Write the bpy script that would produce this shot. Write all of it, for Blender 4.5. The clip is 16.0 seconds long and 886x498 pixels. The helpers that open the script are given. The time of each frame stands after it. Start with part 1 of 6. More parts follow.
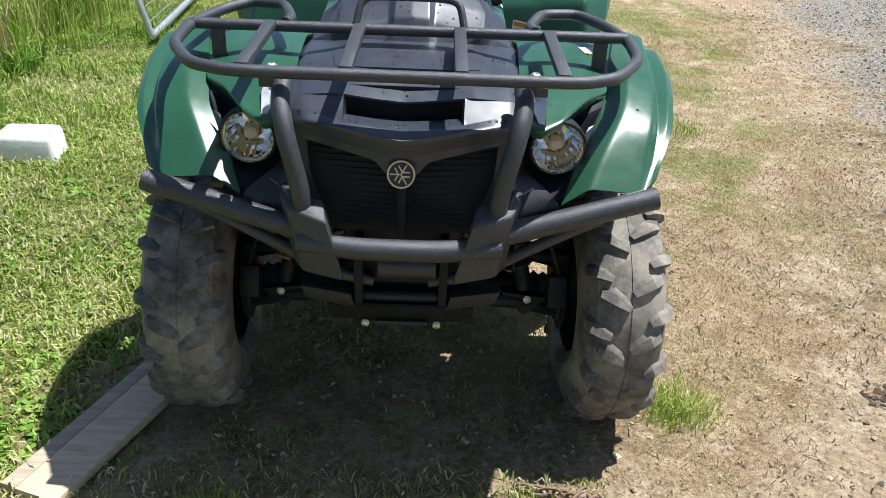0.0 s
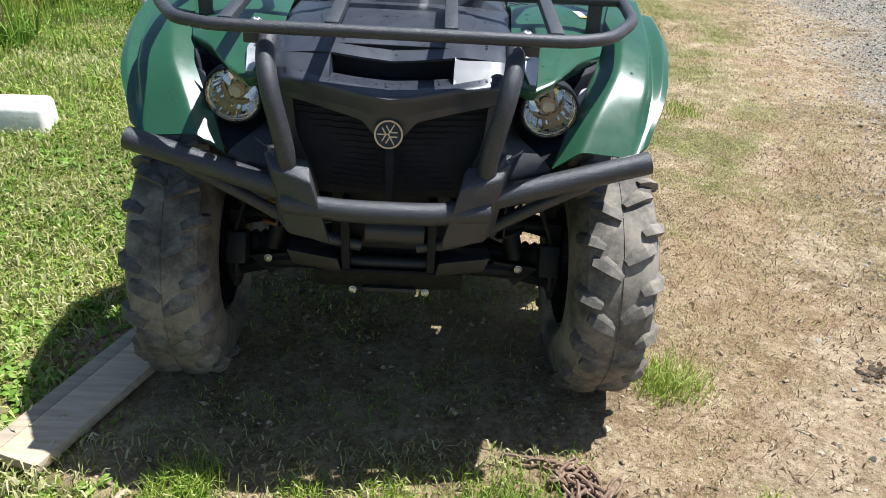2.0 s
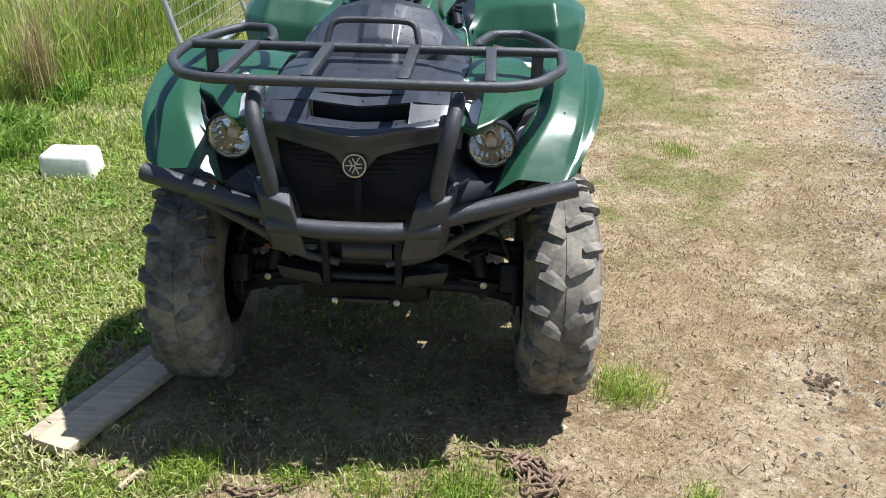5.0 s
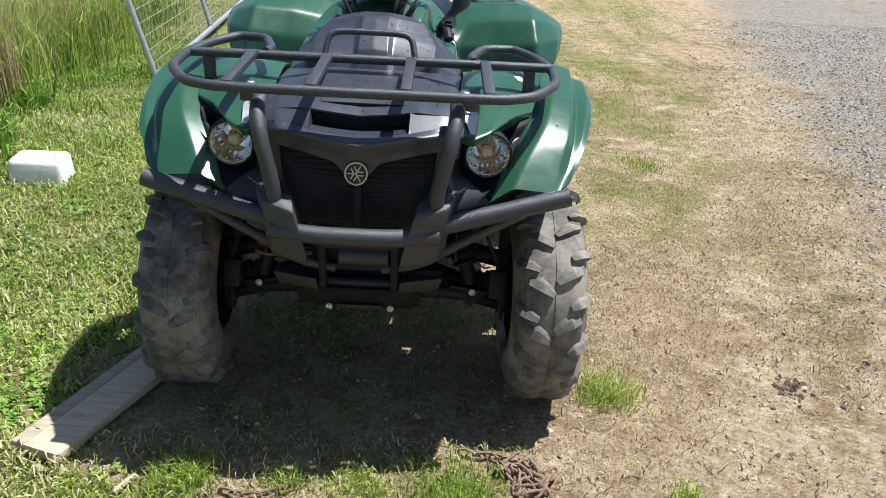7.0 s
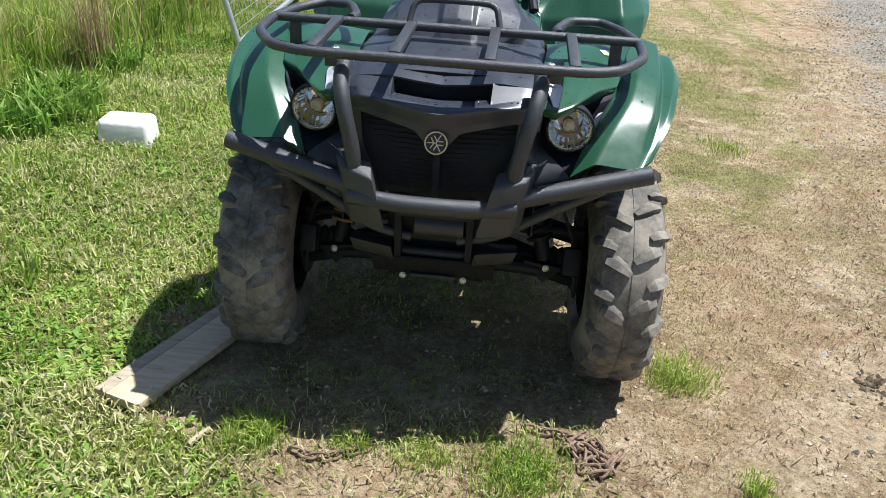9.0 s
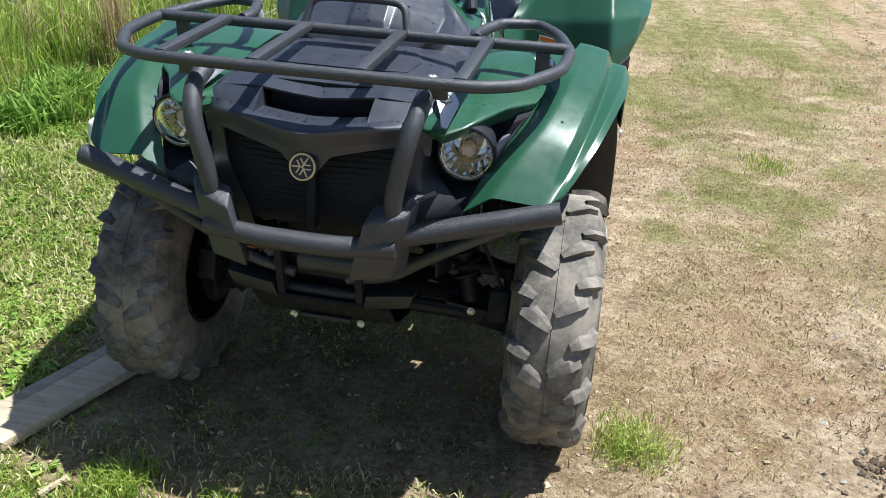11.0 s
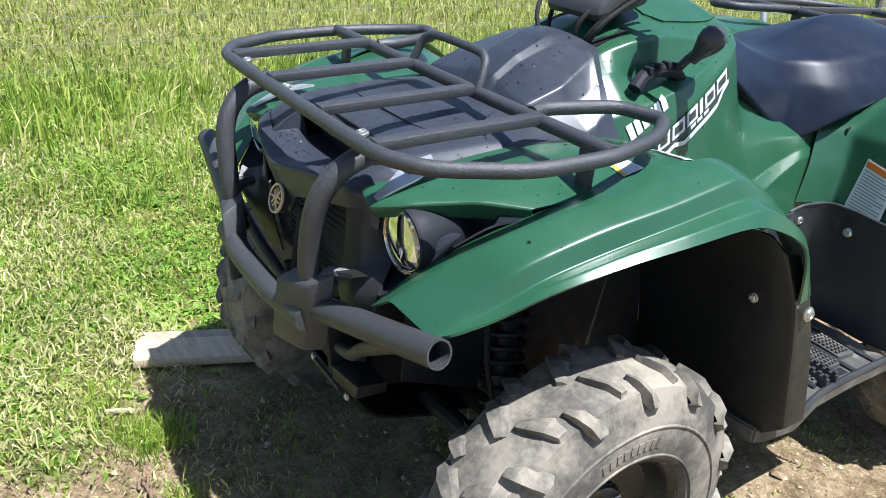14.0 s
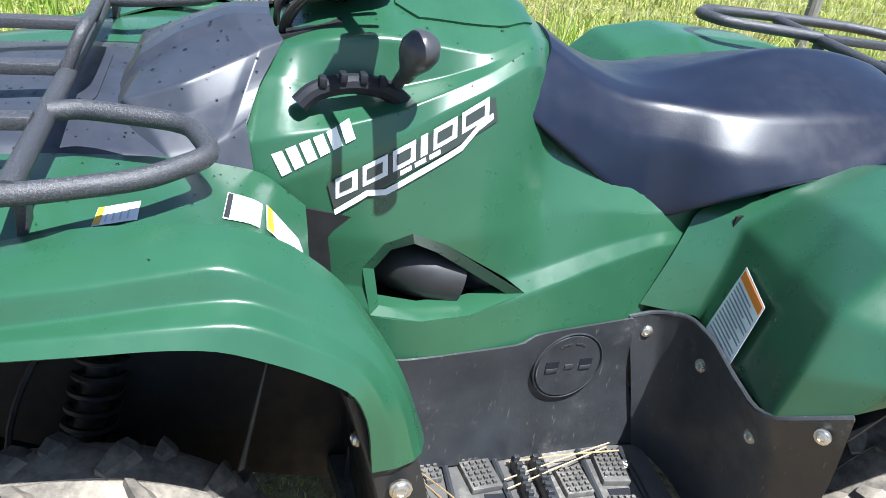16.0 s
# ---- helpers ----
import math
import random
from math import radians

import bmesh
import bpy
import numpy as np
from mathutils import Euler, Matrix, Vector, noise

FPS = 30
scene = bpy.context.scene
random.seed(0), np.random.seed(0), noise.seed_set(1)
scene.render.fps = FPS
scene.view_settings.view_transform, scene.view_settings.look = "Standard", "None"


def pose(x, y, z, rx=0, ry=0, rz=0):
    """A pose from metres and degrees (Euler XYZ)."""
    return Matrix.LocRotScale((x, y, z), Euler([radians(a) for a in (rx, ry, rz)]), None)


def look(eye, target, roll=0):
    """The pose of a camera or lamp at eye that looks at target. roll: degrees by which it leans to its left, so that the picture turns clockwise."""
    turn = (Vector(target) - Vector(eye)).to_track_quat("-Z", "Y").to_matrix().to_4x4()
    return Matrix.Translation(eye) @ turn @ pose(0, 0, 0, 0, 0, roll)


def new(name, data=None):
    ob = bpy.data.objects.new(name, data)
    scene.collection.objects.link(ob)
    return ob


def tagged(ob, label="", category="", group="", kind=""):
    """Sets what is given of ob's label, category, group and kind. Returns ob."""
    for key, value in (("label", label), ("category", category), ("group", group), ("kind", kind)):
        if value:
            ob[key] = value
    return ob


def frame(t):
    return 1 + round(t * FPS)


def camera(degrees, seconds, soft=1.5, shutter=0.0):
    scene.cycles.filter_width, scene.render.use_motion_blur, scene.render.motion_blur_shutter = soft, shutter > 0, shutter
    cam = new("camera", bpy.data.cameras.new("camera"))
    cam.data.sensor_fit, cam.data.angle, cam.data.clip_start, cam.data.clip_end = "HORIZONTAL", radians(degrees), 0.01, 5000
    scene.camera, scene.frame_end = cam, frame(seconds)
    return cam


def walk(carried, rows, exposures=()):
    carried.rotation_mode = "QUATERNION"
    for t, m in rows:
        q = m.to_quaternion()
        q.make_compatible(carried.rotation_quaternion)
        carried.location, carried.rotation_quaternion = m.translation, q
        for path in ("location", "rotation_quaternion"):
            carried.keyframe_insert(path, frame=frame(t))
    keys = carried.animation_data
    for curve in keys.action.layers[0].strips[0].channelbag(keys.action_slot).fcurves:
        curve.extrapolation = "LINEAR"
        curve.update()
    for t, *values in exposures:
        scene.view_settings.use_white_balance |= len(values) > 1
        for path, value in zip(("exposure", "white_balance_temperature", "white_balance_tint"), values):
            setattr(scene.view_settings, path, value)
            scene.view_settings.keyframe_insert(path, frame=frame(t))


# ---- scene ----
cam = camera(57.1, 16.0, soft=0.8)
PATH = [
    (0, (0.063, 0.207, 1.369), (0.092, 1.985, 0.454), 2.5),
    (0.5, (0.068, 0.203, 1.337), (0.103, 1.978, 0.417), 2.6),
    (1, (0.038, 0.191, 1.304), (0.027, 1.953, 0.357), 4.7),
    (1.5, (0.06, 0.198, 1.318), (0.027, 1.961, 0.374), 3.3),
    (2, (0.088, 0.212, 1.314), (0.12, 1.976, 0.372), 3.2),
    (2.5, (0.129, 0.201, 1.298), (0.22, 1.955, 0.342), 4.0),
    (3, (0.248, 0.166, 1.324), (0.357, 1.913, 0.356), 4.1),
    (3.5, (0.361, 0.084, 1.371), (0.284, 1.849, 0.433), -0.1),
    (4, (0.356, 0.018, 1.384), (0.236, 1.813, 0.511), 0.9),
    (6.3, (0.189, -0.138, 1.382), (0.182, 1.685, 0.558), 2.5),
    (6.5, (0.183, -0.138, 1.385), (0.188, 1.686, 0.565), 2.8),
    (7, (0.184, -0.141, 1.39), (0.212, 1.69, 0.585), 3.1),
    (7.5, (0.175, -0.141, 1.388), (0.217, 1.694, 0.593), 3.5),
    (8, (0.138, -0.153, 1.359), (0.136, 1.662, 0.519), 4.5),
    (8.5, (0.102, -0.168, 1.365), (-0.052, 1.625, 0.491), 4.1),
    (9, (0.165, -0.139, 1.375), (0.032, 1.66, 0.509), 3.6),
    (9.2, (0.211, -0.131, 1.375), (0.086, 1.668, 0.508), 3.6),
    (11.3, (0.643, 0.315, 1.345), (0.152, 2.038, 0.454), 2.1),
    (11.5, (0.7, 0.346, 1.365), (0.033, 1.982, 0.429), 1.3),
    (12, (0.946, 0.414, 1.34), (-0.002, 1.894, 0.385), 3.1),
    (12.5, (1.091, 0.634, 1.333), (-0.034, 2.026, 0.44), 3.8),
    (13, (1.258, 0.764, 1.342), (-0.095, 1.976, 0.507), 2.9),
    (13.5, (1.328, 0.879, 1.342), (-0.154, 1.927, 0.501), 3.4),
    (14, (1.29, 1.153, 1.332), (-0.21, 2.176, 0.494), 5.3),
    (14.5, (1.374, 1.451, 1.336), (-0.138, 2.416, 0.452), 6.8),
    (15, (1.44, 1.72, 1.367), (-0.125, 2.55, 0.439), 8.0),
    (15.5, (1.341, 1.962, 1.373), (-0.259, 2.709, 0.433), 10.0),
    (16, (1.253, 2.197, 1.373), (-0.42, 2.728, 0.414), 9.9),
]
walk(cam, [(t, look(eye, target, roll)) for t, eye, target, roll in PATH], [(t, stops, 5980 if t < 10 else 5850, 9) for t, stops in ((0, 0.90), (4, 0.90), (6.5, 0.84), (9, 0.82), (12.5, 1.0), (14, 1.15), (15, 1.35), (16, 1.58))])

# ---- daylight: high sun from behind the quad bike, a little to its left ----
SUN_WAY = Vector((0.385, 0.13, 1.0)).normalized()
elevation = math.asin(SUN_WAY.z)
azimuth = math.atan2(SUN_WAY.x, SUN_WAY.y)
world = bpy.data.worlds.new("sky")
scene.world = world
world.use_nodes = True
wn, wl = world.node_tree.nodes, world.node_tree.links
sky = wn.new("ShaderNodeTexSky")
sky.sky_type, sky.sun_disc = "NISHITA", False
sky.sun_elevation, sky.sun_rotation = elevation, azimuth
sky.dust_density, sky.ozone_density = 0.8, 1.0
wl.new(sky.outputs[0], wn["Background"].inputs[0])
wn["Background"].inputs[1].default_value = 0.062
sun = new("sun", bpy.data.lights.new("sun", "SUN"))
sun.data.energy, sun.data.angle, sun.data.color = 5.0, radians(0.53), (1.0, 0.97, 0.92)
sun.rotation_mode = "QUATERNION"
sun.rotation_quaternion = (-SUN_WAY).to_track_quat("-Z", "Y")


# ---- materials ----
def shader(name, base, rough=0.5, metal=0.0, spec=0.5, coat=0.0):
    m = bpy.data.materials.new(name)
    m.use_nodes = True
    b = m.node_tree.nodes["Principled BSDF"]
    b.inputs["Base Color"].default_value = (*base, 1)
    b.inputs["Roughness"].default_value = rough
    b.inputs["Metallic"].default_value = metal
    b.inputs["Specular IOR Level"].default_value = spec
    b.inputs["Coat Weight"].default_value = coat
    return m


def node(m, kind, **inputs):
    n = m.node_tree.nodes.new(kind)
    for key, value in inputs.items():
        n.inputs[key.replace("_", " ")].default_value = value
    return n


def wire(m, a, b):
    m.node_tree.links.new(a, b)


def place(m):
    return node(m, "ShaderNodeTexCoord").outputs["Object"]


def noise_tex(m, scale, detail=4.0, rough=0.6, vector=None):
    n = node(m, "ShaderNodeTexNoise", Scale=scale, Detail=detail, Roughness=rough)
    wire(m, vector or place(m), n.inputs["Vector"])
    return n.outputs["Fac"]


def ramp(m, fac, stops):
    n = node(m, "ShaderNodeValToRGB")
    e = n.color_ramp.elements
    while len(e) < len(stops):
        e.new(0.5)
    for k, (at, col) in zip(e, stops):
        k.position, k.color = at, (*col, 1) if len(col) == 3 else col
    wire(m, fac, n.inputs[0])
    return n.outputs[0]


def mix(m, fac, a, b):
    n = node(m, "ShaderNodeMix")
    n.data_type = "RGBA"
    if isinstance(fac, float):
        n.inputs[0].default_value = fac
    else:
        wire(m, fac, n.inputs[0])
    for s, v in ((6, a), (7, b)):
        if isinstance(v, tuple):
            n.inputs[s].default_value = (*v, 1)
        else:
            wire(m, v, n.inputs[s])
    return n.outputs[2]


def maths(m, op, a, b=0.0, clamp=False):
    n = node(m, "ShaderNodeMath")
    n.operation, n.use_clamp = op, clamp
    for s, v in ((0, a), (1, b)):
        if isinstance(v, (int, float)):
            n.inputs[s].default_value = v
        else:
            wire(m, v, n.inputs[s])
    return n.outputs[0]


def span(m, v, lo, hi, to=(0.0, 1.0)):
    n = node(m, "ShaderNodeMapRange")
    n.interpolation_type = "SMOOTHSTEP"
    wire(m, v, n.inputs[0])
    for s, k in zip((1, 2, 3, 4), (lo, hi, *to)):
        n.inputs[s].default_value = k
    return n.outputs[0]


def bsdf(m):
    return m.node_tree.nodes["Principled BSDF"]


def bumped(m, height, strength=0.3, distance=0.002):
    n = node(m, "ShaderNodeBump", Strength=strength, Distance=distance)
    wire(m, height, n.inputs["Height"])
    wire(m, n.outputs[0], bsdf(m).inputs["Normal"])


def plastic(name, dark, light, rough=(0.3, 0.45), grain=900.0, relief=0.08, spec=0.5):
    """Moulded plastic: faint mottling, dust that dulls the gloss, fine grain."""
    m = shader(name, light, 0.4, spec=spec)
    big, fine = noise_tex(m, 9.0), noise_tex(m, grain, 2.0)
    wire(m, ramp(m, big, ((0.3, dark), (0.7, light))), bsdf(m).inputs["Base Color"])
    wire(m, span(m, noise_tex(m, 30.0), 0.3, 0.7, rough), bsdf(m).inputs["Roughness"])
    bumped(m, fine, relief, 0.0006)
    return m


GREEN = plastic("green_plastic", (0.017, 0.068, 0.033), (0.022, 0.081, 0.041), (0.27, 0.32), 700, 0.04, 0.65)
HOOD = plastic("hood_plastic", (0.020, 0.023, 0.033), (0.030, 0.034, 0.046), (0.37, 0.46), 1100, 0.07, 0.65)
BLACK = plastic("black_plastic", (0.012, 0.012, 0.013), (0.020, 0.020, 0.021), (0.42, 0.6), 900, 0.2)
DARK = plastic("chassis_black", (0.009, 0.0095, 0.010), (0.016, 0.017, 0.017), (0.45, 0.7), 500, 0.2, 0.35)
PITCH = plastic("grille_black", (0.007, 0.008, 0.012), (0.011, 0.012, 0.017), (0.6, 0.75), 500, 0.1, 0.3)


def scuffed(name, dark, light, dust, amount):
    """Black moulded plastic with dust in patches and pale scratches."""
    m = plastic(name, dark, light, (0.32, 0.52), 260, 0.30)
    base = bsdf(m).inputs["Base Color"].links[0].from_socket
    mp = node(m, "ShaderNodeMapping")
    mp.inputs["Scale"].default_value = (60.0, 60.0, 9.0)
    mp.inputs["Rotation"].default_value = (0.5, 0.3, 0.9)
    wire(m, place(m), mp.inputs[0])
    scratch = span(m, noise_tex(m, 3.0, 2.0, 0.5, mp.outputs[0]), 0.68, 0.74)
    patch = span(m, noise_tex(m, 7.0, 5.0, 0.7), 0.62 - amount * 0.4, 0.80 - amount * 0.3)
    speck = span(m, noise_tex(m, 120.0, 4.0, 0.7), 0.50, 0.66)
    f = maths(m, "ADD", maths(m, "MULTIPLY", scratch, 0.35), maths(m, "MULTIPLY", patch, maths(m, "ADD", maths(m, "MULTIPLY", speck, 0.6), amount)), True)
    wire(m, mix(m, f, base, dust), bsdf(m).inputs["Base Color"])
    return m


SCUFFED = scuffed("scuffed_plastic", (0.020, 0.022, 0.025), (0.036, 0.039, 0.044), (0.17, 0.16, 0.145), 0.17)
DUSTY = scuffed("dusty_plastic", (0.050, 0.048, 0.046), (0.090, 0.086, 0.080), (0.27, 0.25, 0.215), 0.45)
MUDDY = scuffed("muddy_plastic", (0.009, 0.010, 0.010), (0.017, 0.017, 0.017), (0.15, 0.12, 0.085), 0.06)
KNOB = plastic("knob_plastic", (0.03, 0.03, 0.033), (0.04, 0.04, 0.044), (0.35, 0.45), 800, 0.1)
SILVER_BLACK = plastic("lever_plastic", (0.02, 0.02, 0.022), (0.03, 0.03, 0.03), (0.25, 0.35), 800, 0.1)


def powder_coat():
    """Crinkled black powder coat on steel tube."""
    m = shader("powder_coated_steel", (0.02, 0.02, 0.022), 0.5, spec=0.6)
    big, fine = noise_tex(m, 14.0), noise_tex(m, 420.0, 3.0, 0.75)
    wire(m, mix(m, span(m, fine, 0.46, 0.66), (0.026, 0.026, 0.029), (0.068, 0.070, 0.077)), bsdf(m).inputs["Base Color"])
    wire(m, span(m, big, 0.3, 0.7, (0.38, 0.50)), bsdf(m).inputs["Roughness"])
    bumped(m, fine, 0.8, 0.0013)
    return m


def rubber(name, clean, dust, lo, hi):
    m = shader(name, clean, 0.8, spec=0.3)
    a, b = noise_tex(m, 8.0, 6.0, 0.65), noise_tex(m, 90.0, 6.0, 0.75)
    f = maths(m, "ADD", maths(m, "MULTIPLY", a, 0.75), maths(m, "MULTIPLY", b, 0.25))
    wire(m, mix(m, span(m, f, lo, hi), clean, dust), bsdf(m).inputs["Base Color"])
    wire(m, span(m, b, 0.3, 0.7, (0.65, 0.92)), bsdf(m).inputs["Roughness"])
    bumped(m, b, 0.35, 0.002)
    return m


def vinyl():
    m = shader("seat_vinyl", (0.02, 0.021, 0.025), 0.38, spec=0.38)
    v = node(m, "ShaderNodeTexVoronoi", Scale=420.0)
    wire(m, place(m), v.inputs["Vector"])
    big = noise_tex(m, 6.0)
    wire(m, ramp(m, big, ((0.3, (0.005, 0.007, 0.017)), (0.7, (0.008, 0.012, 0.025)))), bsdf(m).inputs["Base Color"])
    wire(m, span(m, noise_tex(m, 26.0), 0.3, 0.7, (0.33, 0.40)), bsdf(m).inputs["Roughness"])
    bumped(m, maths(m, "ADD", v.outputs["Distance"], noise_tex(m, 70.0, 4.0, 0.6)), 0.06, 0.0010)
    return m


def metal(name, base, rough=(0.25, 0.5), relief=0.1):
    m = shader(name, base, 0.4, 1.0)
    wire(m, span(m, noise_tex(m, 60.0), 0.3, 0.7, rough), bsdf(m).inputs["Roughness"])
    bumped(m, noise_tex(m, 300.0), relief, 0.0006)
    return m


def rust():
    m = shader("rusty_iron", (0.12, 0.06, 0.035), 0.85, 0.0, 0.25)
    a = noise_tex(m, 70.0, 6.0, 0.7)
    wire(m, ramp(m, a, ((0.3, (0.105, 0.068, 0.046)), (0.5, (0.22, 0.145, 0.098)), (0.75, (0.37, 0.27, 0.195)))), bsdf(m).inputs["Base Color"])
    bumped(m, noise_tex(m, 400.0, 5.0), 0.7, 0.002)
    return m


def timber(name, dark, light, along):
    """Weathered sawn board, grain along local x."""
    m = shader(name, light, 0.8, spec=0.25)
    mp = node(m, "ShaderNodeMapping")
    mp.inputs["Scale"].default_value = along
    wire(m, place(m), mp.inputs[0])
    a = noise_tex(m, 6.0, 6.0, 0.65, mp.outputs[0])
    wire(m, ramp(m, a, ((0.25, dark), (0.7, light))), bsdf(m).inputs["Base Color"])
    bumped(m, a, 0.5, 0.003)
    return m


def plant(name, stops, rough=0.55, through_light=0.35):
    """Leaf surface coloured leaf by leaf, letting some light through."""
    m = shader(name, stops[0][1], rough, spec=0.35)
    g = node(m, "ShaderNodeNewGeometry")
    patch = noise_tex(m, 1.6, 3.0, 0.6)
    f = maths(m, "ADD", maths(m, "MULTIPLY", g.outputs["Random Per Island"], 0.6), maths(m, "MULTIPLY", span(m, patch, 0.3, 0.7), 0.4))
    col = ramp(m, f, stops)
    wire(m, col, bsdf(m).inputs["Base Color"])
    t = node(m, "ShaderNodeBsdfTranslucent")
    wire(m, col, t.inputs[0])
    mx = node(m, "ShaderNodeMixShader", Fac=through_light)
    out = m.node_tree.nodes["Material Output"]
    wire(m, bsdf(m).outputs[0], mx.inputs[1])
    wire(m, t.outputs[0], mx.inputs[2])
    wire(m, mx.outputs[0], out.inputs[0])
    return m


COAT = powder_coat()
TYRE = rubber("dusty_rubber", (0.070, 0.065, 0.058), (0.300, 0.262, 0.210), 0.37, 0.66)
RUB = rubber("clean_rubber", (0.015, 0.015, 0.015), (0.05, 0.046, 0.04), 0.45, 0.7)
RIM = plastic("rim_paint", (0.008, 0.008, 0.009), (0.024, 0.023, 0.022), (0.22, 0.42), 400, 0.10, 0.4)
SEAT = vinyl()
ZINC = metal("zinc_bolt", (0.62, 0.60, 0.55))
ALLOY = metal("bracket_alloy", (0.66, 0.66, 0.67), (0.45, 0.6))
CHROME = metal("reflector_chrome", (0.80, 0.79, 0.76), (0.03, 0.07), 0.02)
GALV = metal("galvanised_steel", (0.55, 0.56, 0.58), (0.4, 0.6), 0.3)
GOLD = metal("badge_gold", (0.72, 0.55, 0.32), (0.4, 0.55))
bsdf(GOLD).inputs["Metallic"].default_value = 0.35
RUST = rust()
SPRING = plastic("spring_orange", (0.30, 0.12, 0.03), (0.4, 0.18, 0.05), (0.4, 0.6))
WOOD = timber("weathered_board", (0.36, 0.275, 0.18), (0.62, 0.505, 0.35), (1.0, 9.0, 9.0))
WOOD_GREY = timber("grey_board", (0.25, 0.20, 0.14), (0.47, 0.39, 0.28), (1.0, 9.0, 9.0))
BARK = timber("dry_stick", (0.25, 0.19, 0.12), (0.48, 0.39, 0.27), (2.0, 12.0, 12.0))
POST = timber("grey_post", (0.10, 0.09, 0.08), (0.24, 0.22, 0.19), (9.0, 9.0, 1.0))
WHITE = shader("white_print", (0.78, 0.78, 0.76), 0.35)
ORANGE = shader("orange_print", (0.75, 0.20, 0.02), 0.4)
YELLOW = shader("yellow_print", (0.75, 0.42, 0.02), 0.4)
GREY_INK = shader("grey_print", (0.22, 0.24, 0.27), 0.5)
PALE_INK = shader("pale_grey_print", (0.50, 0.51, 0.52), 0.5)
FLASH = shader("flash_print", (0.030, 0.038, 0.034), 0.35)
BLACK_INK = shader("black_print", (0.02, 0.02, 0.022), 0.4)
SILVER = shader("silver_print", (0.62, 0.64, 0.66), 0.35, 0.2)
RING = metal("lamp_ring", (0.66, 0.60, 0.44), (0.15, 0.3), 0.05)
BULB = shader("bulb_glass", (0.55, 0.50, 0.40), 0.1)
LENS = shader("clear_lens", (1.0, 1.0, 1.0), 0.02)
bsdf(LENS).inputs["Transmission Weight"].default_value = 1.0
bsdf(LENS).inputs["IOR"].default_value = 1.35
WATER = shader("water_drop", (1.0, 1.0, 1.0), 0.0)
bsdf(WATER).inputs["Transmission Weight"].default_value = 1.0
bsdf(WATER).inputs["IOR"].default_value = 1.33


def salt():
    m = shader("white_salt", (0.78, 0.77, 0.72), 0.6, spec=0.3)
    a, b = noise_tex(m, 8.0, 5.0), noise_tex(m, 60.0, 4.0)
    wire(m, ramp(m, a, ((0.3, (0.62, 0.60, 0.52)), (0.55, (0.80, 0.79, 0.74)))), bsdf(m).inputs["Base Color"])
    bumped(m, b, 0.4, 0.004)
    return m


SALT = salt()


# ---- shaping helpers ----
def rounded(p, k, n):
    """A polyline with every inner corner eased over the share k of its legs."""
    p = [Vector(q) for q in p]
    out = [p[0]]
    for a, b, c in zip(p, p[1:], p[2:]):
        u, w = b.lerp(a, k), b.lerp(c, k)
        if k < 0.2:
            out.append(b.lerp(a, 2.2 * k))
        for i in range(n + 1):
            s = i / n
            out.append((1 - s) ** 2 * u + 2 * s * (1 - s) * b + s * s * w)
        if k < 0.2:
            out.append(b.lerp(c, 2.2 * k))
    return out + [p[-1]]


def finish(bm, sharp=35.0):
    bmesh.ops.recalc_face_normals(bm, faces=bm.faces)
    for f in bm.faces:
        f.smooth = True
    for e in bm.edges:
        if len(e.link_faces) == 2 and e.calc_face_angle(0) > radians(sharp):
            e.smooth = False


def sheet(rows, ku=0.3, nu=3, kv=0.3, nv=3, thick=0.0, bm=None):
    """A shell through rows of points, its creases eased; thick: metres inwards of the normal."""
    bm = bm or bmesh.new()
    across = [rounded(r, ku, nu) for r in rows]
    lines = [rounded([r[i] for r in across], kv, nv) for i in range(len(across[0]))]
    vs = [[bm.verts.new(c) for c in line] for line in lines]
    fs = []
    for a, b in zip(vs, vs[1:]):
        for i in range(len(a) - 1):
            fs.append(bm.faces.new((a[i], a[i + 1], b[i + 1], b[i])))
    if thick:
        bmesh.ops.recalc_face_normals(bm, faces=fs)
        bmesh.ops.solidify(bm, geom=fs, thickness=thick)
    return bm


def mirror_rows(rows):
    """Half rows that start at x = 0, made whole."""
    return [[(-x, y, z) for x, y, z in reversed(r[1:])] + list(r) for r in rows]


def flip(rows, side):
    return [[(side * x, y, z) for x, y, z in r] for r in rows]


